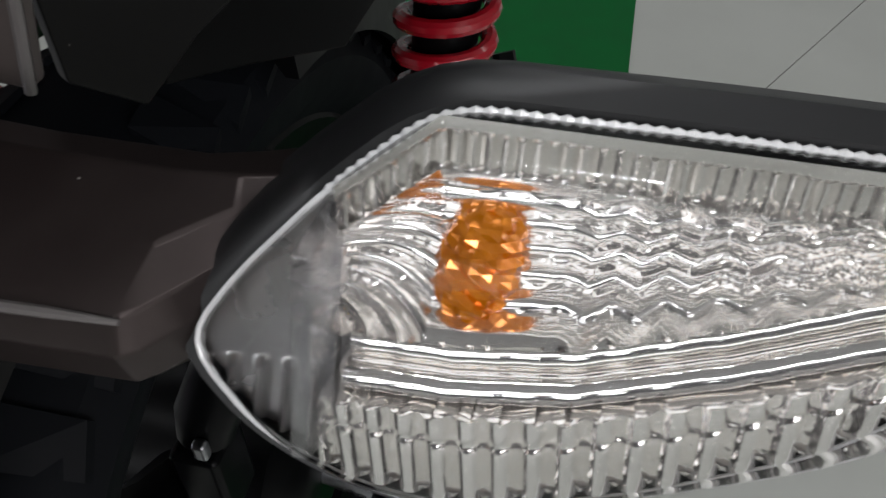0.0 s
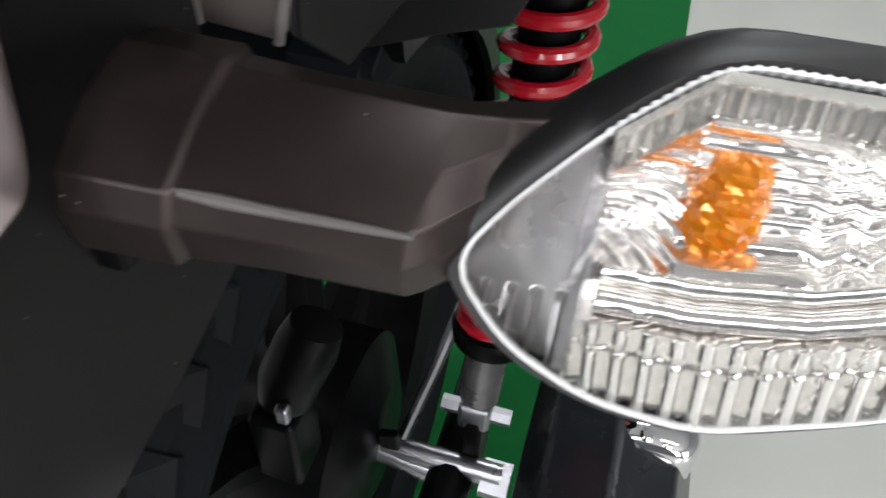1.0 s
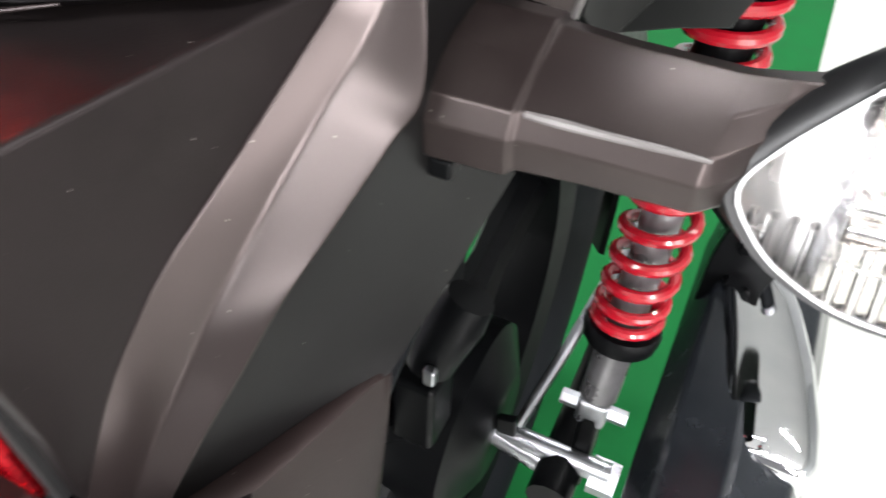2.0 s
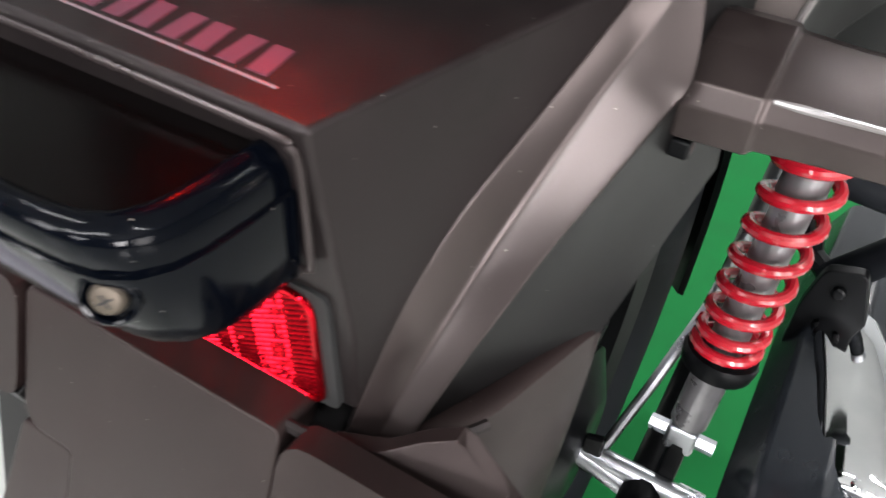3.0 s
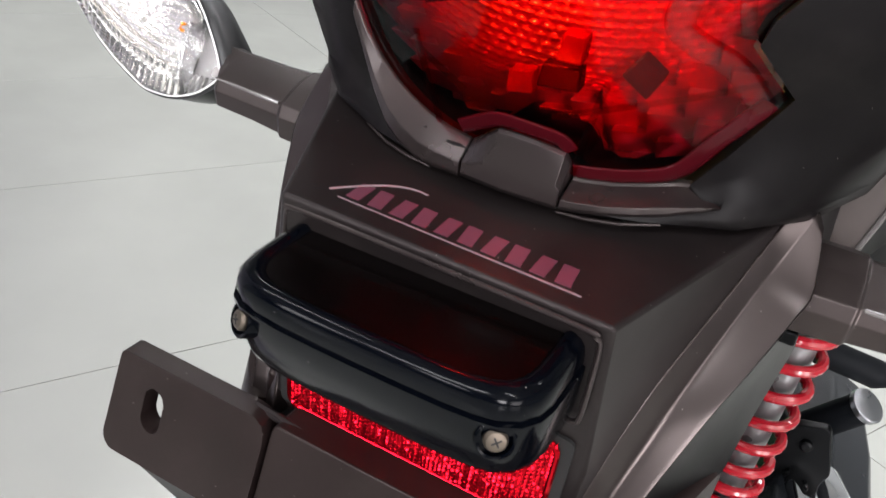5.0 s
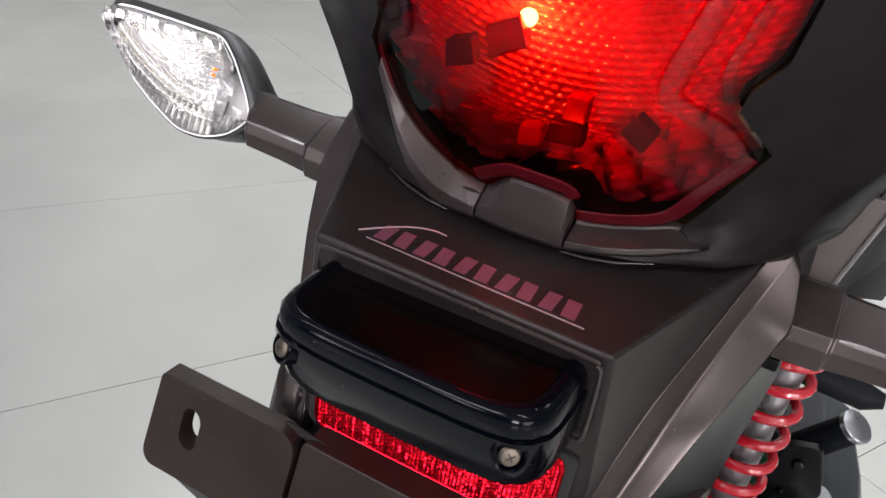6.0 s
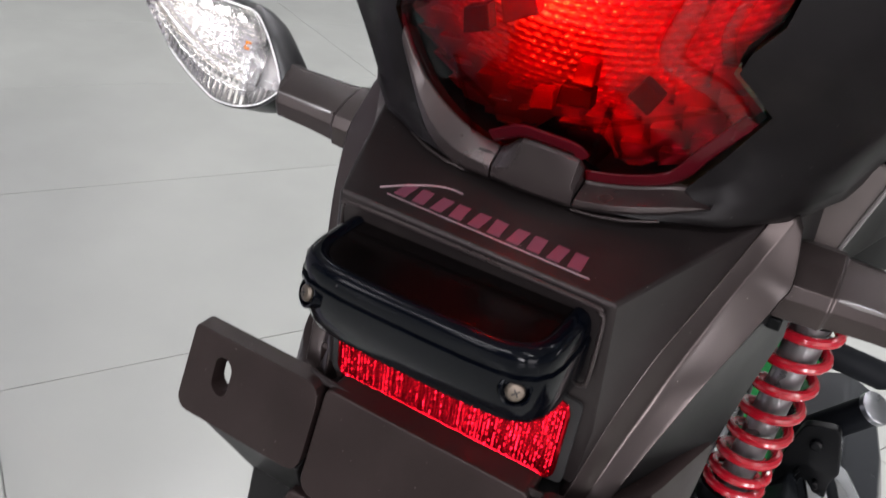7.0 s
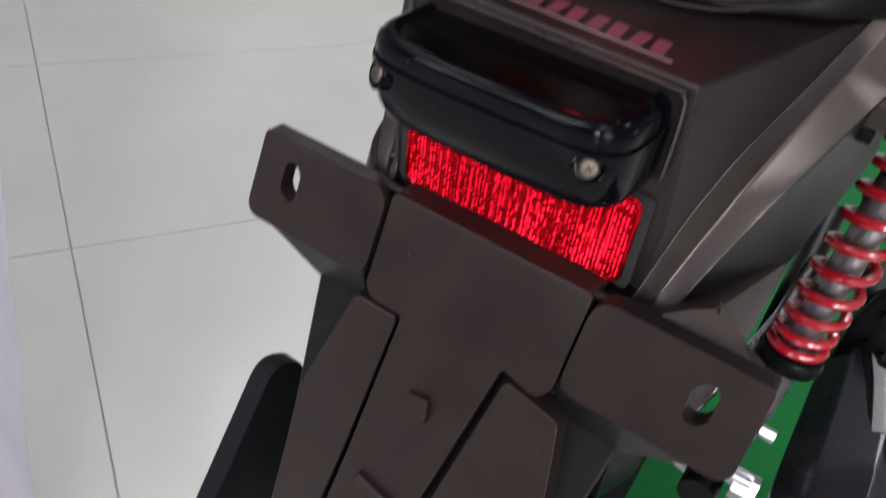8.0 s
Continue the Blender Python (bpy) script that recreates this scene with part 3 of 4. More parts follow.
for s in (1, -1):
    mir = lambda path: [(x * s, z) for x, z in path]
    lens_band(mir([(46, 116), (43.5, 105), (40, 93), (39, 85), (43, 81), (53, 75.5), (61.5, 65)]), 6.5, 1.8, "lens_ridge", ridge_red, "raised pink-red ridge")
    lens_band(mir([(55.5, 112), (53, 102), (51, 93), (53, 85)]), 3.5, 1.2, "lens_ridge", ridge_red, "raised pink-red ridge")
    lens_band(mir([(20.5, 37), (35, 38.6), (46, 42.6), (53.5, 54), (62.5, 67)]), 5.5, 0.5, "lens_lip", shield_red, "dark red moulded lower lip")
    lens_band(mir([(20.5, 36.5), (21.5, 42), (23.5, 53), (26.5, 67)]), 1.8, 1.6, "lens_step", ridge_red, "upright step moulded into the lens")
    rail = [(x * s, lamp_y(x, z) + 4, z) for x, z in ((60, 71.5), (45, 65.5), (30, 60), (13, 52.5))]
    part("inner_rib", tube(rail, 0.9, 8), ridge_red, tail_lamp, "thin bright rib inside the lens")


lens_band([(-13, 41), (-6, 45.6), (0, 48.6), (9, 48.4), (16.5, 47.2), (19.5, 44)], 5, 0.6, "lens_lip", shield_red, "dark red moulded lower lip")


def inner_block(x, z, back, w, h, tilt, mat):
    o = [(-w, -h), (w, -h), (w * 0.9, h), (-w * 0.9, h)]
    c, si = math.cos(tilt), math.sin(tilt)
    pts = [(x + a * c - b * si, lamp_y(x, z) + back + 0.25 * b, z + a * si + b * c) for a, b in o]
    part("bulb_shield", slab(pts, 5, (0, 1, 0.2)), mat, tail_lamp, "dark red moulded block", bevel=0.6)


for x, z, w, h, tilt, mat in ((-9, 87, 6, 4.5, 0.5, shield_block), (-26, 77, 5, 4, 0.35, shield_red), (13.5, 70.5, 3.6, 3.4, 0.05, shield_block), (11, 61.5, 6, 3, 0.1, shield_red), (31.5, 66.5, 4.5, 3.5, -0.5, shield_red), (0, 57, 4, 3, 0.2, shield_block)):
    inner_block(x, z, 14, w, h, tilt, mat)

# tail cowl round the lamp
INNER = [(0, 38), (15.5, 38), (18, 32.5), (35, 34), (50, 38), (58, 51), (67.5, 68.6), (56, 82.3), (57.5, 88.5), (63.5, 97), (67.5, 125), (60, 152)]
OUTER = [(0, 64.5, 26.5), (15.5, 65.5, 26.5), (18, 65.5, 26.5), (42, 72, 28), (66, 89, 28.5), (84, 110, 30), (98, 138, 34), (108, 169, 43), (116, 210, 55), (122, 260, 66), (126, 320, 85), (126, 380, 110)]
BULGE = {6: (90, 100, 55), 7: (99, 98, 72), 8: (105, 97, 88), 9: (111, 99, 105), 10: (115, 106, 130), 11: (110, 116, 160)}


def cowl(flip):
    rings = []
    for k, ((x, z), oo) in enumerate(zip(INNER, OUTER)):
        a = Vector((x, lamp_y(x, z) - 1.5, z))
        o2 = Vector(oo)
        mid = Vector(BULGE[k]) if k in BULGE else (a + o2) / 2 + (Vector((1.5 if k else 0.0, -3.5, 1.0)) if k < 4 else Vector((4, -6, 0)))
        inn = a + Vector((-1.5, 52, 0))
        ring = [inn, a, a * 0.6 + mid * 0.4 + Vector((0, -1.0, 0)), mid, mid * 0.4 + o2 * 0.6 + Vector((1, -1.5, 0)), o2, o2 + Vector((-4, 8, 0))]
        rings.append([(p.x * flip, p.y, p.z) for p in ring])
    return part("tail_cowl", loft(rings, closed=False, caps=False), cowl_mat, bike, "black plastic cowl framing the tail lamp", angle=50)


for s in (1, -1):
    cowl(s)


# flush bezel band under the lens: a middle panel and a lip to each side
def bezel(keys, name, label):
    rings = []
    for x, top, low in keys:
        y = lamp_y(x, top)
        f = min(y - 2.2, 59.8 + 0.006 * x * x)
        rings.append([(x, y + 1, top + 0.2), (x, y - 1.0, top), (x, y - 1.8, top - 0.9), (x, f, low + 0.45 * (top - low)), (x, f, low + 1.4), (x, f + 1.2, low), (x, f + 12, low), (x, y + 8, top - 2)])
    part(name, loft(rings), bezel_mat, bike, label, bevel=0.4)


bezel([(-8.6, 38.6, 28.8), (-6, 40.4, 28.8), (-3, 43.4, 28.8), (0, 45.8, 28.6), (4, 46, 28.4), (12, 45.2, 28.2), (18.6, 43.6, 28), (20, 40.5, 28)], "bezel_panel", "grey-brown middle panel under the tail lamp")
bezel([(20.8, 35.6, 28), (24, 35.4, 28.2), (32, 36, 28.8), (40, 37.4, 29.8), (47.5, 38.8, 31.4), (54, 38, 33.4), (60, 36.4, 35.2)], "bezel_lip", "grey-brown lip under the tail lamp")
bezel([(-9.4, 38.5, 28.2), (-18, 39.2, 27.6), (-25, 40.6, 27.6), (-32.5, 43, 29.4), (-39, 45.8, 32.6), (-46, 50, 39.5), (-53, 57, 48.5), (-59, 65, 59)], "bezel_lip", "grey-brown lip under the tail lamp")
# thin tubes put in for the highlight along the cowl's lower edge
for s in (1, -1):
    part("cowl_edge_highlight", tube([(20 * s, 64.6, 26.6), (28 * s, 66.0, 26.8), (37 * s, 68.6, 27.6), (47 * s, 73.0, 29.4)], [0.3, 0.5, 0.5, 0.3], 8), bezel_mat, bike, "thin line added as the cowl edge's highlight")

# indicators
PLANE_N = Vector((0, -0.90, 0.435))   # out of the lens, rearwards and up
PLANE_U = Vector((0, 0.435, 0.90))    # up along the lens
P0 = Vector((147, 114, -3))


def lp(x, s, out, flip):
    """A point of the indicator: x across, s up along the lens, out towards the viewer."""
    p = P0 + PLANE_U * s + PLANE_N * out + (Vector() if flip > 0 else Vector((0, 3.3, 4.7)))
    return (x * flip, p.y, p.z)


def indicator(flip):
    rim = [(143.9, 5.0), (150, 14.5), (161, 27), (172, 36.5), (200, 37), (228, 37), (237, 36), (239, 30), (231, 20), (215, 5.4), (199, -3), (180, -10.4), (165.5, -9.8), (153, -4.8)]
    rim2 = rounded(rim, [6, 8, 8, 8, 6, 8, 5, 5, 8, 8, 8, 8, 8, 6], 4)
    cx, cs = 190, 14

    def grown(o, f, add=0.0):
        return [(cx + (x - cx) * f + add * (1 if x > cx else -1), cs + (s - cs) * f) for x, s in o]

    # housing behind the lens
    rings = []
    for out, f, up, lean in ((0, 1.0, 0, 0), (0.3, 1.05, 0, 0), (-2, 1.09, 2.0, -0.5), (-8, 1.08, 2.4, -3.5), (-14, 1.03, 2.0, -7), (-20, 0.92, 1.5, -10), (-26, 0.72, 1, -12), (-30, 0.4, 1, -12)):
        rings.append([lp(x + lean * max(0.0, min(1.0, (190 - x) / 40)), s + up, out, flip) for x, s in grown(rim2, f)])
    body = part("rear_indicator", loft(rings, caps=False), housing_mat, bike, "black stalked indicator with clear lens and amber bulb", angle=50)
    # bright bowl: silvered flutes round the bulb, chevrons along its length, two level rails and a skirt of columns below
    top_s = lambda x: float(np.interp(x, [144.6, 150, 161, 172, 228, 236, 238.5], [6.5, 14, 26.5, 35.8, 36.2, 35.2, 31]))
    low_s = lambda x: float(np.interp(x, [144.6, 153, 165, 180, 199, 215, 231, 238.5], [3.5, -4.6, -9.0, -9.6, -2.6, 5.6, 20, 29]))
    lip_s = lambda x: float(np.interp(x, [163, 176, 189, 205, 219, 233], [2.6, 3.2, 5.4, 11.2, 17.4, 26]))
    rows = []
    nx, ns = 300, 130
    for j in range(nx + 1):
        x = 144.8 + 93.4 * j / nx
        lo_, hi_, lip_ = low_s(x), top_s(x), lip_s(x)
        u = (x - 163) / 75
        zig = abs((x / 2.7) % 2 - 1) * float(np.interp(x, [184, 192, 230], [0, 1.0, 1.5]))
        lean = 0.04 * max(0.0, 172 - x)
        long_ = max(0.06, 1 - (2 * u - 0.55) ** 2 / 1.9)
        row = []
        for i in range(ns + 1):
            s_ = lo_ + (hi_ - lo_) * i / ns
            e = hi_ - s_
            h_ = s_ - lip_
            if x < 161:
                bulge = math.sin(math.pi * i / ns)
                d = -0.6 - 0.10 * (x - 145) - 0.10 * (x - 145) * bulge
                if s_ < 3.4:
                    d += 1.5 * max(0.0, math.sin(2 * math.pi * (x - 145) / 3.3)) * min(1.0, (3.4 - s_) * 0.8)
            elif e < 1.6:
                d = 2.2 - 0.5 * e
            elif e < 5.6:
                d = 0.6 + 1.0 * abs(math.sin(math.pi * x / 1.6)) - 0.25 * e
            elif h_ < 0:
                v = h_ / min(-1.0, lo_ - lip_)
                lat = (x + 0.1 * h_) / 3.6
                d = 2.6 - 3.0 * v + 1.5 * abs(math.sin(math.pi * lat)) - 0.35 * max(0.0, 1 - abs(v - 0.3) * 14)
            elif h_ < 7.0:
                d = -4.5
            else:
                w = (h_ - 7.0) / max(1.0, hi_ - 5.6 - lip_ - 7.0)
                deep = 8 * (1 - (2 * w - 1) ** 2) ** 0.8 * long_
                ph = 7 * (w - lean) + 0.5 * zig
                d = 0.6 - deep + 1.25 * abs(math.sin(math.pi * ph))
            row.append(lp(x, s_, d, flip))
        rows.append(row)
    edge_ = 53
    part("bowl", loft(rows[edge_:], closed=False, caps=False), chrome_bowl, body, "silver bowl with flutes and chevrons", angle=40)
    part("tip_pocket", loft(rows[:edge_ + 1], closed=False, caps=False), pocket_silver, body, "satin silver pocket at the tip", angle=40)
    for name_, prof in (("bowl_rail", ((-0.4, -1.5), (0.1, 0.6), (0.8, 1.4), (1.7, 1.6), (2.6, 1.3), (3.3, 0.4), (3.6, -2))),
                        ("bowl_rail", ((3.5, -2.5), (3.9, -1.4), (4.7, -0.8), (5.7, -0.8), (6.7, -1.5), (7.5, -3.5)))):
        part(name_, loft([[lp(x, lip_s(x) + h_, d + 0.06 * math.sin(x * 1.3), flip) for h_, d in prof] for x in [163.5 + 0.7 * k for k in range(99)]], closed=False, caps=False),
             chrome_bowl, body, "bright level rail", angle=60)
    # clear upright web between the tip pocket and the bowl
    web = [lp(x, s_, o_, flip) for x, s_, o_ in ((159.6, 24.5, -1), (159.6, -5, -1), (159.6, -3.5, 7), (159.6, 21.5, 9.5))]
    part("lens_web", slab(web, 2.4, (flip, 0, 0)), lens_prism, body, "clear upright web", bevel=0.4)
    # bulb: amber glass capsule with a knobbly skin
    size, sunk = (4.9, -5.5) if flip > 0 else (3.0, -9.0)
    c = Vector(lp(176.8, 18.6, sunk, flip))
    rings = []
    rng = random.Random(4)
    for k in range(25):
        a = math.pi * (k + 0.5) / 25
        r = math.sin(a) ** 0.6 * size
        rings.append([tuple(c - (PLANE_U + Vector((0.1 * flip, 0, 0))) * (7.6 * math.cos(a)) + r * rng.uniform(0.84, 1.08) * (math.cos(b_) * Vector((1, 0, 0)) + math.sin(b_) * PLANE_N)) for b_ in [2 * math.pi * i / 22 for i in range(22)]])
    part("bulb", loft(rings), amber, body, "faceted orange bulb glass", smooth=False)
    # lens: clear moulded walls and a plain bowed face
    face = [(163, 9), (163.5, 19), (168, 28.5), (176, 31), (205, 31), (226, 31), (231, 30), (231, 27), (222, 20), (208, 12.5), (192, 6.5), (176, 3.5), (167, 3.5)]
    n = 900

    def even(o, n):
        o = [Vector(p) for p in rounded(o, 5, 4)]
        acc = [0]
        for a, b in zip(o, o[1:] + o[:1]):
            acc.append(acc[-1] + (b - a).length)
        out = []
        for k in range(n):
            d = acc[-1] * k / n
            i = max(j for j in range(len(o)) if acc[j] <= d)
            out.append(o[i].lerp(o[(i + 1) % len(o)], (d - acc[i]) / max(1e-6, acc[i + 1] - acc[i])))
        return out

    outer, dense = even(rim, n), even(face, 600)
    inner = [min(dense, key=lambda p: (p - o).length) for o in outer]
    rings = []
    for u in (0, 0.02, 0.1, 0.14, 0.3, 0.5, 0.62, 0.68, 0.85, 0.93, 1.0):
        ring = []
        for k in range(n):
            p = outer[k].lerp(inner[k], u)
            ring.append(lp(p.x, p.y, 12.5 * math.sin(min(1, u * 1.08) * math.pi / 2) + 0.4, flip))
        rings.append(ring)
    part("lens", loft(rings, caps=False), lens_clear, body, "clear moulded lens wall", angle=50)
    bm = bmesh.new()
    rows = []
    top_f = lambda x: float(np.interp(x, [163, 168, 176, 205, 226, 231], [19, 28.5, 31, 31, 31, 30]))
    low_f = lambda x: float(np.interp(x, [163, 167, 176, 192, 208, 222, 231], [9, 3.5, 3.5, 6.5, 12.5, 20, 27]))
    for i in range(25):
        row = []
        for j in range(41):
            x = 163 + 68 * j / 40
            row.append(bm.verts.new(V(*lp(x, low_f(x) + (top_f(x) - low_f(x)) * i / 24, 12.9 + 1.6 * (1 - (i / 12 - 1) ** 2), flip))))
        rows.append(row)
    for a, b in zip(rows, rows[1:]):
        for j in range(40):
            bm.faces.new((a[j], a[j + 1], b[j + 1], b[j]) if flip > 0 else (a[j], b[j], b[j + 1], a[j + 1]))
    part("lens_face", bm, lens_flute, body, "clear bowed lens face", turn_out=False, angle=50)
    # beaded seam along the rim
    edge = even(rim, 300)
    radius = [(0.62 if k % 2 else 0.3) if p.y > 20 and p.x > 160 else 0.38 for k, p in enumerate(edge)]
    part("rim_bead", tube([lp(p.x, p.y, 0.8, flip) for p in edge] + [lp(edge[0].x, edge[0].y, 0.8, flip)], radius + radius[:1], 6, caps=False),
         rim_white, body, "bright bead round the lens")
    # stalk
    sections = [(88, 0, 0), (90, 1, 0), (106, 1, 0), (107, 0, 0), (120, -0.4, 0), (139, -0.3, 0), (141, -0.3, 1.5), (148, 0.6, 12), (156, 2.0, 17)]
    rings = []
    for x, g, back in sections:
        t = (x - 88) / 62
        ring = [(109.5 - g + 2 * t + back, 8.5 + 0.8 * t), (107.6 - g + 2 * t + back, 3.5 + t), (109 - g + 2 * t + back, -4.5 - g + 2.5 * t), (118 + back * 0.6, -8 - g + 2.5 * t), (134, -6 - g + 2.5 * t), (138 + g, 6), (135 + g, 15 + g), (129, 16.5 + g), (119 + back * 0.6, 13.5 + g)]
        rings.append([(x * flip, y, z) for y, z in ring])
    part("stalk", loft(rings), stalk_mat, body, "dark grey faceted stalk", bevel=1.6, seg=3)
    # pale bead laid along the crest in place of its highlight
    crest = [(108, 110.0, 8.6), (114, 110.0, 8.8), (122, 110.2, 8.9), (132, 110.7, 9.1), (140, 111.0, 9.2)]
    part("crest_highlight", tube([(x * flip, y, z) for x, y, z in crest], [0.7, 1.0, 0.8, 0.7, 0.4], 8), pale_edge_mat, body, "pale bead added as the stalk crest's highlight")
    part("stalk_clip", box(92 * flip, 113, -9.5, 5.5, 6, 5), frame_black, body, bevel=1)
    return body


for s in (1, -1):
    indicator(s)

# bracket above the stalk
for s in (1, -1):
    sides = [[(103.6, 150, 8), (107, 150.5, 24), (112, 151.5, 46)], [(90, 148.5, 10), (89, 149.5, 24), (88, 150.5, 46)]]
    o = [(x * s, y, z) for x, y, z in sides[0] + sides[1][::-1]]
    bracket = part("stalk_bracket", slab(o, 4, (0, 1, 0)), bracket_mat, bike, "flat grey plastic bracket", bevel=0.8)
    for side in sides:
        part("bracket_edge", tube([(x * s, y - 0.3, z) for x, y, z in side], 1.0, 8), pale_edge_mat, bracket, "pale edge strip")

# side cover running forward from the bracket, over the shock's upper end
for s in (1, -1):
    o = [(107 * s, 154, 48), (103.5 * s, 158, 4), (106.5 * s, 172, -9), (115 * s, 180, 2), (124 * s, 194, 10), (134 * s, 214, 14), (134 * s, 214, 52), (120 * s, 180, 52)]
    bm = slab(o, 4, (-0.8 * s, 0.5, 0))
    bmesh.ops.triangulate(bm, faces=[f for f in bm.faces if len(f.verts) > 4])
    part("side_cover", bm, panel_mat, bike, "dark grey plastic side cover", bevel=0.8)

# far end of the same cover, its shade put in as black
for s in (1, -1):
    o = [(108 * s, 176, -7), (120 * s, 190, -9), (132 * s, 210, -15), (142 * s, 240, 0), (142 * s, 240, 36), (118 * s, 184, 28)]
    bm = slab(o, 4, (-0.8 * s, 0.5, 0))
    bmesh.ops.triangulate(bm, faces=[f for f in bm.faces if len(f.verts) > 4])
    part("side_cover", bm, frame_black, bike, "far end of the side cover, darkened for shade", bevel=0.8)

# shock absorbers
def shock(flip):
    lo, hi = Vector((116.5 * flip, 318, -335)), Vector((126 * flip, 352, -40))
    d = (hi - lo).normalized()
    at = lambda z: lo + d * ((z + 335) / d.z)
    u = d.orthogonal().normalized()
    w = d.cross(u)
    body = part("shock_absorber", tube([at(-270), at(-150), at(-148), at(-45)], [11, 11, 12.5, 12.5], 24), damper_grey, bike, "rear shock absorber with red coil spring")
    zs = [-259, -250, -237, -219, -200, -180, -159, -138, -119, -102, -87, -73, -60]
    pts = []
    for k in range(len(zs) - 1):
        for j in range(20):
            f = j / 20
            a = 2 * math.pi * f
            pts.append(tuple(at(zs[k] * (1 - f) + zs[k + 1] * f) + 18.3 * (math.cos(a) * u + math.sin(a) * w)))
    part("spring", tube(pts, 3.7, 10), spring_red, body, "glossy red coil spring")
    part("sleeve", tube([at(-118), at(-116), at(-50)], [13, 13.6, 13.6], 20), frame_black, body, "black upper sleeve")
    part("spring_cup", tube([at(-276), at(-271), at(-263), at(-259)], [15, 22, 23.5, 22], 24), frame_black, body, "black lower cup")
    part("spring_cup", tube([at(-56), at(-44), at(-34)], [23, 24, 20], 24), frame_black, body, "black upper cup")
    part("piston_tube", tube([at(-322), at(-274)], 12, 20), damper_grey, body, "grey lower tube")
    part("clevis", box(*at(-333), 20, 22, 22), steel, body, "bare steel clevis", bevel=3)
    part("pivot_bolt", tube([at(-336) + Vector((-22, 0, 0)), at(-336) + Vector((22, 0, 0))], 5.5, 6), steel, body, "zinc pivot bolt")
    part("mount_bracket", slab([tuple(at(-336) + Vector(v)) for v in ((-6, -10, 6), (-6, 12, 6), (-6, 24, -70), (-6, -18, -70))], 13, (1, 0, 0)), frame_black, body, "black swingarm bracket", bevel=3)


for s in (1, -1):
    shock(s)

# rear wheel
AX = (0, 300, -375)


def turned(profile, n=72, bm=None):
    """A ring turned about the axle from (x, radius) points."""
    rings = []
    for k in range(n):
        a = 2 * math.pi * k / n
        rings.append([(x, AX[1] + r * math.cos(a), AX[2] + r * math.sin(a)) for x, r in profile])
    rings.append(rings[0])
    return loft(rings, closed=True, caps=False, bm=bm)


wheel = part("rear_wheel", turned([(-38, 218), (-34, 226), (-20, 205), (20, 205), (34, 226), (38, 218), (30, 198), (-30, 198)]), frame_black, bike, "black alloy rear wheel with treaded tyre")
tyre = part("tyre", turned([(-36, 220), (-50, 238), (-54, 255), (-46, 272), (-28, 281), (0, 284), (28, 281), (46, 272), (54, 255), (50, 238), (36, 220)]), rubber, wheel, "black treaded tyre")
bm = bmesh.new()
for k in range(58):
    a = 2 * math.pi * k / 58
    for sx in (-1, 1):
        c, si = math.cos(a), math.sin(a)
        c2, s2 = math.cos(a + 0.07), math.sin(a + 0.07)
        ring = lambda dr: [(sx * x, AX[1] + (r + dr) * cc, AX[2] + (r + dr) * ss) for x, r, cc, ss in
                           ((24, 281, c, si), (50, 268, c, si), (52, 262, c2, s2), (26, 281, c2, s2))]
        loft([ring(-1), ring(4)], bm=bm)
tagged(part("tread", bm, rubber, wheel, "raised tread blocks"), kind="stuff")
part("hub", tube([(-60, AX[1], AX[2]), (-45, AX[1], AX[2]), (45, AX[1], AX[2]), (60, AX[1], AX[2])], [40, 72, 72, 40], 32), frame_black, wheel, "black drum hub")
for k in range(6):
    a = 2 * math.pi * k / 6 + 0.3
    c, si = math.cos(a), math.sin(a)
    path = [(0, AX[1] + r * c, AX[2] + r * si) for r in (60, 120, 202)]
    part("spoke", tube(path, [22, 15, 20], 8), frame_black, wheel)
part("axle", tube([(-140, AX[1], AX[2]), (140, AX[1], AX[2])], 8, 16), steel, bike, "steel rear axle")
part("axle_nut", tube([(128, AX[1], AX[2] - 6), (146, AX[1], AX[2] - 6)], 13, 6), steel, bike, "zinc axle nut")
for s in (1, -1):
    part("swingarm", tube([(108 * s, 270, -384), (108 * s, 340, -382), (104 * s, 700, -340)], 15, 12), frame_black, bike, "black swingarm tube")
part("chain_adjuster", tube([(30, 298, -372), (70, 298, -380), (101, 298, -388)], [7, 9, 10], 14), steel, bike, "silver brake arm shaft")
part("brake_rod", tube([(73, 305, -368), (86, 330, -320), (100, 360, -262), (104, 420, -240)], 4, 10), steel, bike, "thin steel brake rod")
part("brake_arm", slab([(60, 290, -350), (74, 290, -345), (74, 300, -400), (60, 300, -400)], 6, (0, 1, 0)), frame_black, bike, bevel=2)

# inner fender over the tyre
rings = []
for k in range(25):
    a = radians(84 - k * 4)
    rings.append([(x, AX[1] + r * math.cos(a), AX[2] + r * math.sin(a)) for x, r in ((-66, 270), (-62, 300), (-40, 312), (0, 316), (40, 312), (62, 300), (66, 270), (60, 270), (36, 304), (0, 308), (-36, 304), (-60, 270))])
part("inner_fender", loft(rings), frame_black, bike, "black inner fender over the tyre")
# guard plate on the far side
part("side_guard", slab([(-141, y, z - 8) for y, z in rounded([(70, -250), (100, -268), (70, -420), (-40, -420)], 14)], 14, (-1, 0, 0)), rubber, bike, "black rounded guard plate", bevel=3)
part("adjuster_boot", tube([(50, 250, -200), (46, 246, -212), (38, 240, -232), (35, 238, -246)], [13, 15.5, 15.5, 14], 16), frame_black, bike, "black rubber boot")
part("adjuster_block", box(30, 240, -284, 26, 30, 56), frame_black, bike, "black moulded block", bevel=4)
part("boot_lug", box(42, 222, -236, 7, 6, 12), steel, bike, "small steel lug", bevel=2)

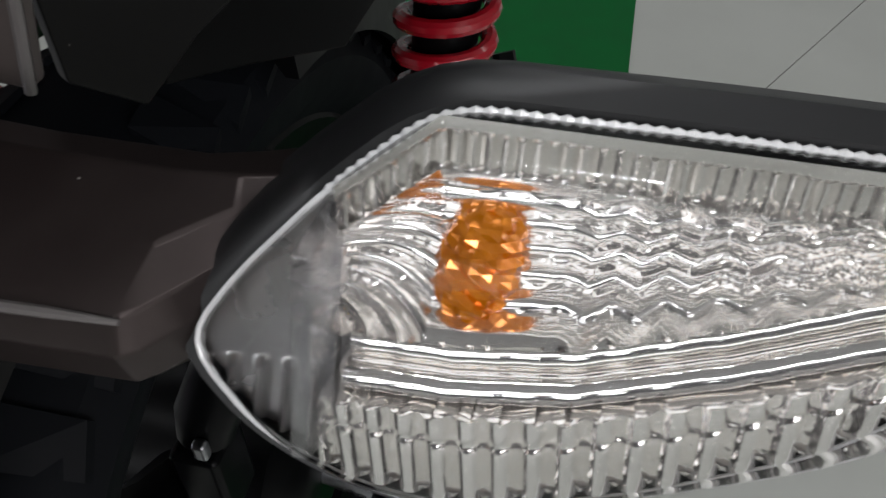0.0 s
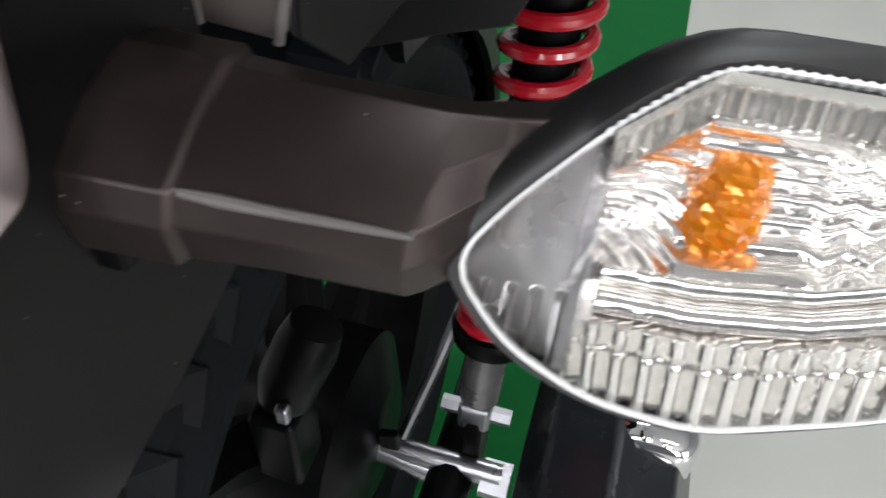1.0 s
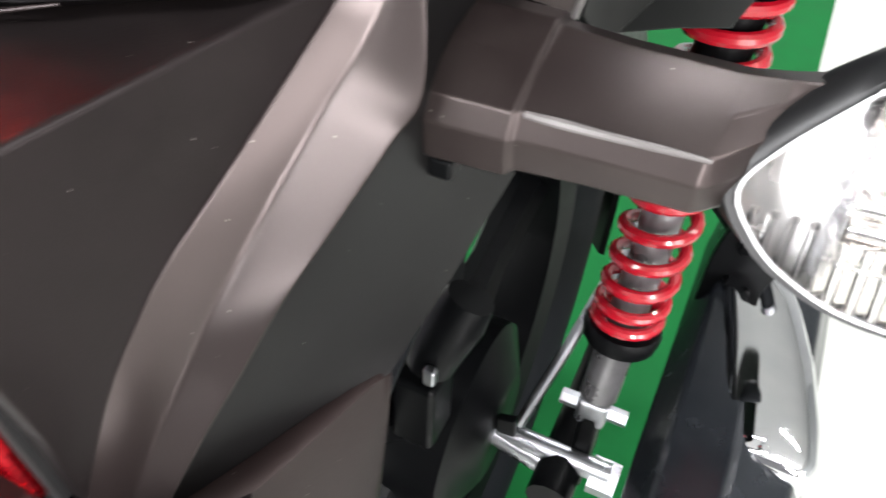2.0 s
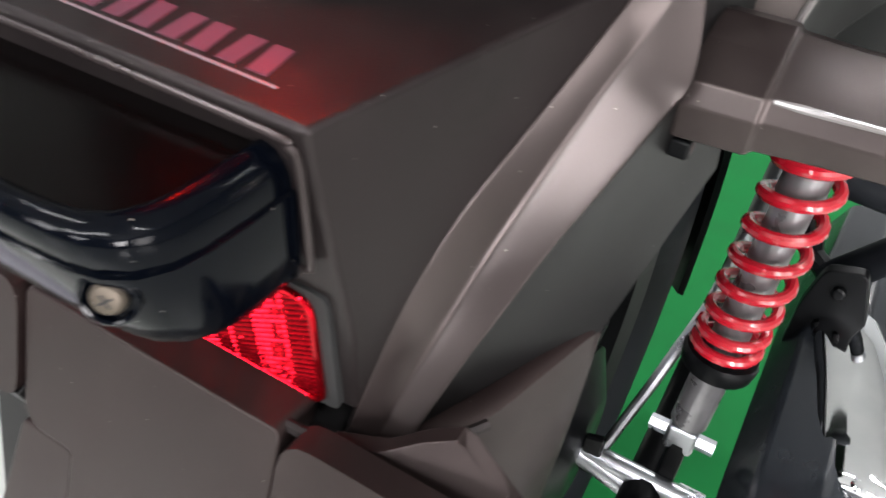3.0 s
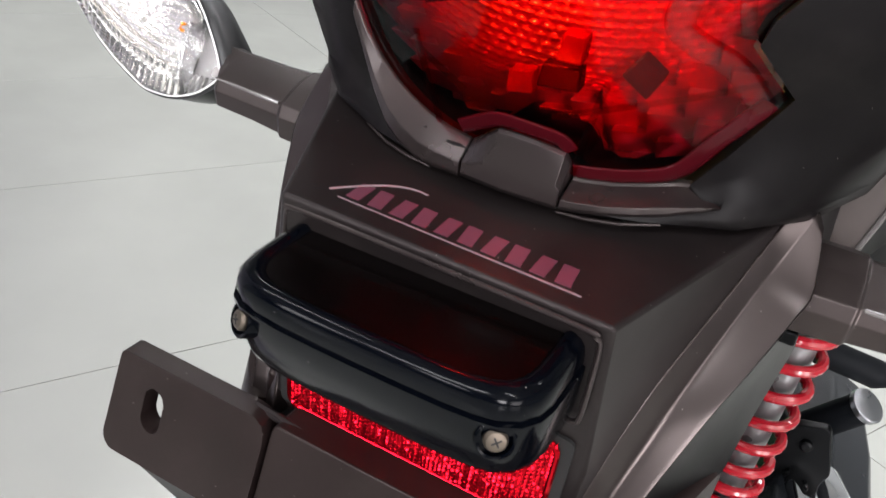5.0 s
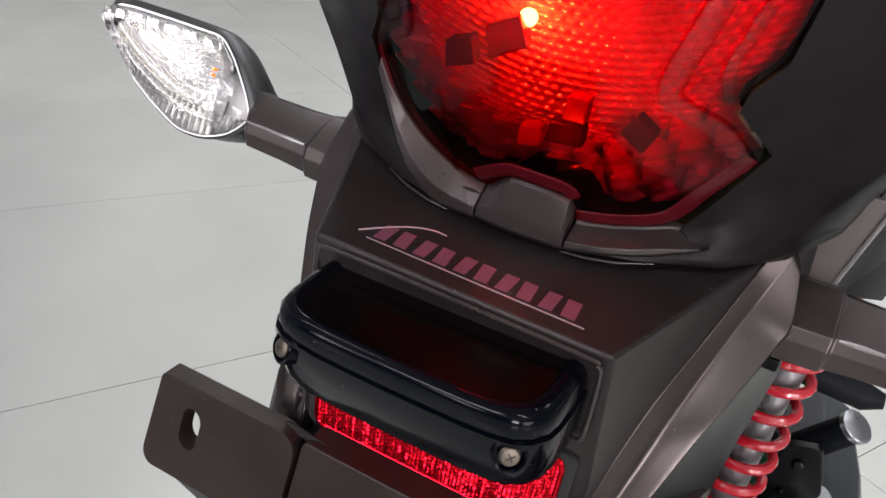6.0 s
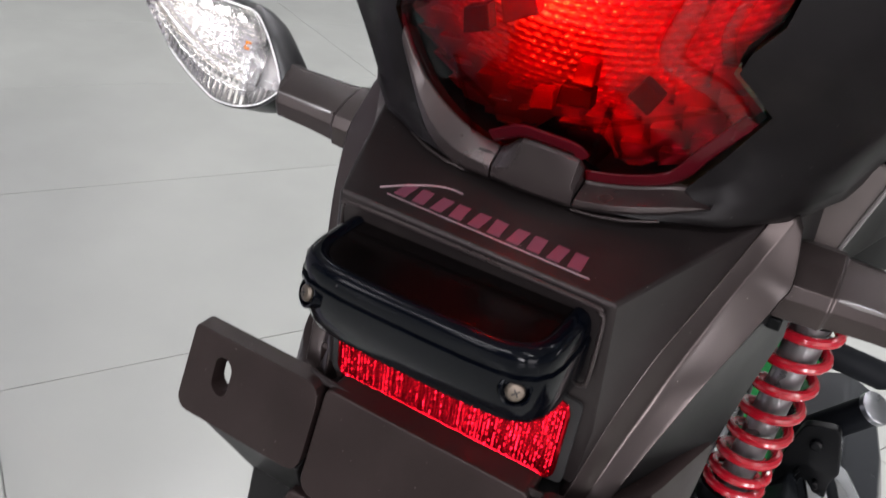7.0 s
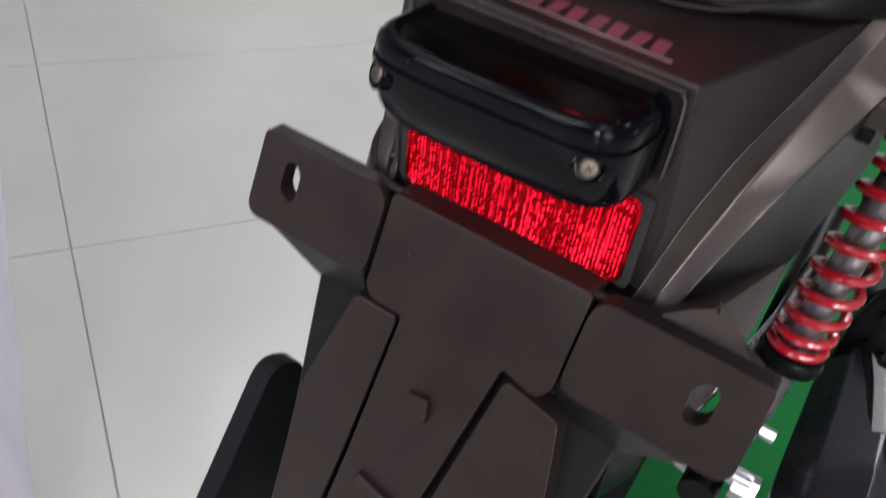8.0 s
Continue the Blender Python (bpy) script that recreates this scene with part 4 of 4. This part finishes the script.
# muffler
def octagon(y, r, cx=200, cz=-346):
    return [(cx + r * math.cos(a), y, cz + r * math.sin(a)) for a in [math.pi * (0.5 + 0.25 * k) for k in range(8)]]


muffler = part("muffler", loft([octagon(150, 40), octagon(160, 48), octagon(300, 51), octagon(520, 51), octagon(640, 40)]), muffler_black, bike, "satin black muffler with chrome shield", bevel=4, seg=3)
rings = []
for y, xa, xb, f in ((298, 196, 232, 0.35), (300, 191, 239, 0.7), (304, 189, 244, 0.9), (312, 188, 247, 1), (340, 184, 246, 1), (388, 178, 237, 1), (430, 170, 225, 1), (460, 166, 213, 1), (468, 168, 208, 0.85), (473, 172, 202, 0.5)):
    xc, w = (xa + xb) / 2, (xb - xa) / 2
    rings.append([(xc + w * math.cos(math.pi * k / 14), y, -312 + 18 * f * math.sin(math.pi * k / 14) ** 0.6) for k in range(15)] + [(xc - w, y, -326), (xc + w, y, -326)])
part("heat_shield", loft(rings), chrome, muffler, "bright chrome heat shield", angle=50)
for p in ((214, 306, -297), (226, 306, -299), (236, 309, -302)):
    part("shield_bolt", tube([(p[0], p[1], p[2] - 4), (p[0] + 1, p[1] - 1, p[2] + 1), (p[0] + 1.2, p[1] - 1.2, p[2] + 2.2)], [4, 4, 2.6], 10), chrome, muffler)

# passenger foot peg
peg = part("foot_peg", tube([(166, 502, -306), (175, 498, -296), (205, 478, -240)], [10, 13.5, 13], 18), rubber, bike, "black rubber foot peg with steel end")
part("peg_cap", tube([(203.8, 478.8, -242.4), (205.9, 477.4, -238.4), (206.2, 477.2, -237.8)], [14.6, 14.6, 13.2], 24), steel, peg, "round steel end cap")
part("peg_bracket", tube([(168, 502, -304), (150, 520, -300), (120, 560, -220)], 9, 10), frame_black, peg, "black bent bracket")
plate = part("hanger_plate", slab(rounded3([(160, 450, -264), (186, 450, -256), (200, 444, -296), (174, 440, -336), (154, 440, -336), (154, 446, -296)], 6), 9, (0, 1, 0.1)), frame_black, bike, "black muffler hanger plate", bevel=2)
for p in ((174, 447, -276), (172, 443, -306)):
    part("hanger_bolt", tube([(p[0], p[1] + 6, p[2]), (p[0], p[1] - 3, p[2]), (p[0], p[1] - 4, p[2])], [5, 5, 3.4], 10), frame_black, plate, "black hanger bolt")
part("grab_bar", tube([(136, 432, -176), (150, 431, -182), (190, 430, -184), (203, 430, -182)], [9, 11, 11, 6], 14), rubber, bike, "ribbed black rubber bar")

# seat and tail above, out of sight, widened to shade the upper shock
tail = [(-150, 260, 40), (150, 260, 40), (175, 320, 40), (170, 700, 60), (-170, 700, 60), (-175, 320, 40)]
part("tail_body", loft([tail, [(x * 0.9, y, z + 110) for x, y, z in tail]]), frame_black, bike, "unseen tail body and seat, widened to shade the shock", bevel=10)

# ---- floor tiles ----
bm = bmesh.new()
h = 0.2992
q = [[bm.verts.new((sx * (h - e), sy * (h + 0.3 - e), z)) for sx, sy in ((-1, -1), (1, -1), (1, 1), (-1, 1))] for e, z in ((0, -0.006), (0, -0.0003), (0.0003, 0.0))]
for a, b in zip(q, q[1:]):
    for i in range(4):
        bm.faces.new((a[i], a[(i + 1) % 4], b[(i + 1) % 4], b[i]))
bm.faces.new(q[-1])
tile_mesh = bpy.data.meshes.new("tile")
bm.to_mesh(tile_mesh)
bm.free()
tile_mesh.materials.append(tile_mat)
corner = Vector((-0.772, 0.317, 0))
turn = math.atan2(0.497, -0.868)
for i in range(-9, 9):
    for j in range(-5, 5):
        p = corner + d1 * (0.3 + 0.6 * i) + d2 * (0.6 + 1.2 * j)
        if -4.6 < p.x < 4.6 and -4.6 < p.y < 5.6:
            ob = new("tile", tile_mesh)
            ob.matrix_world = Matrix.Translation(p) @ Matrix.Rotation(turn, 4, "Z")
            ob.parent = floor
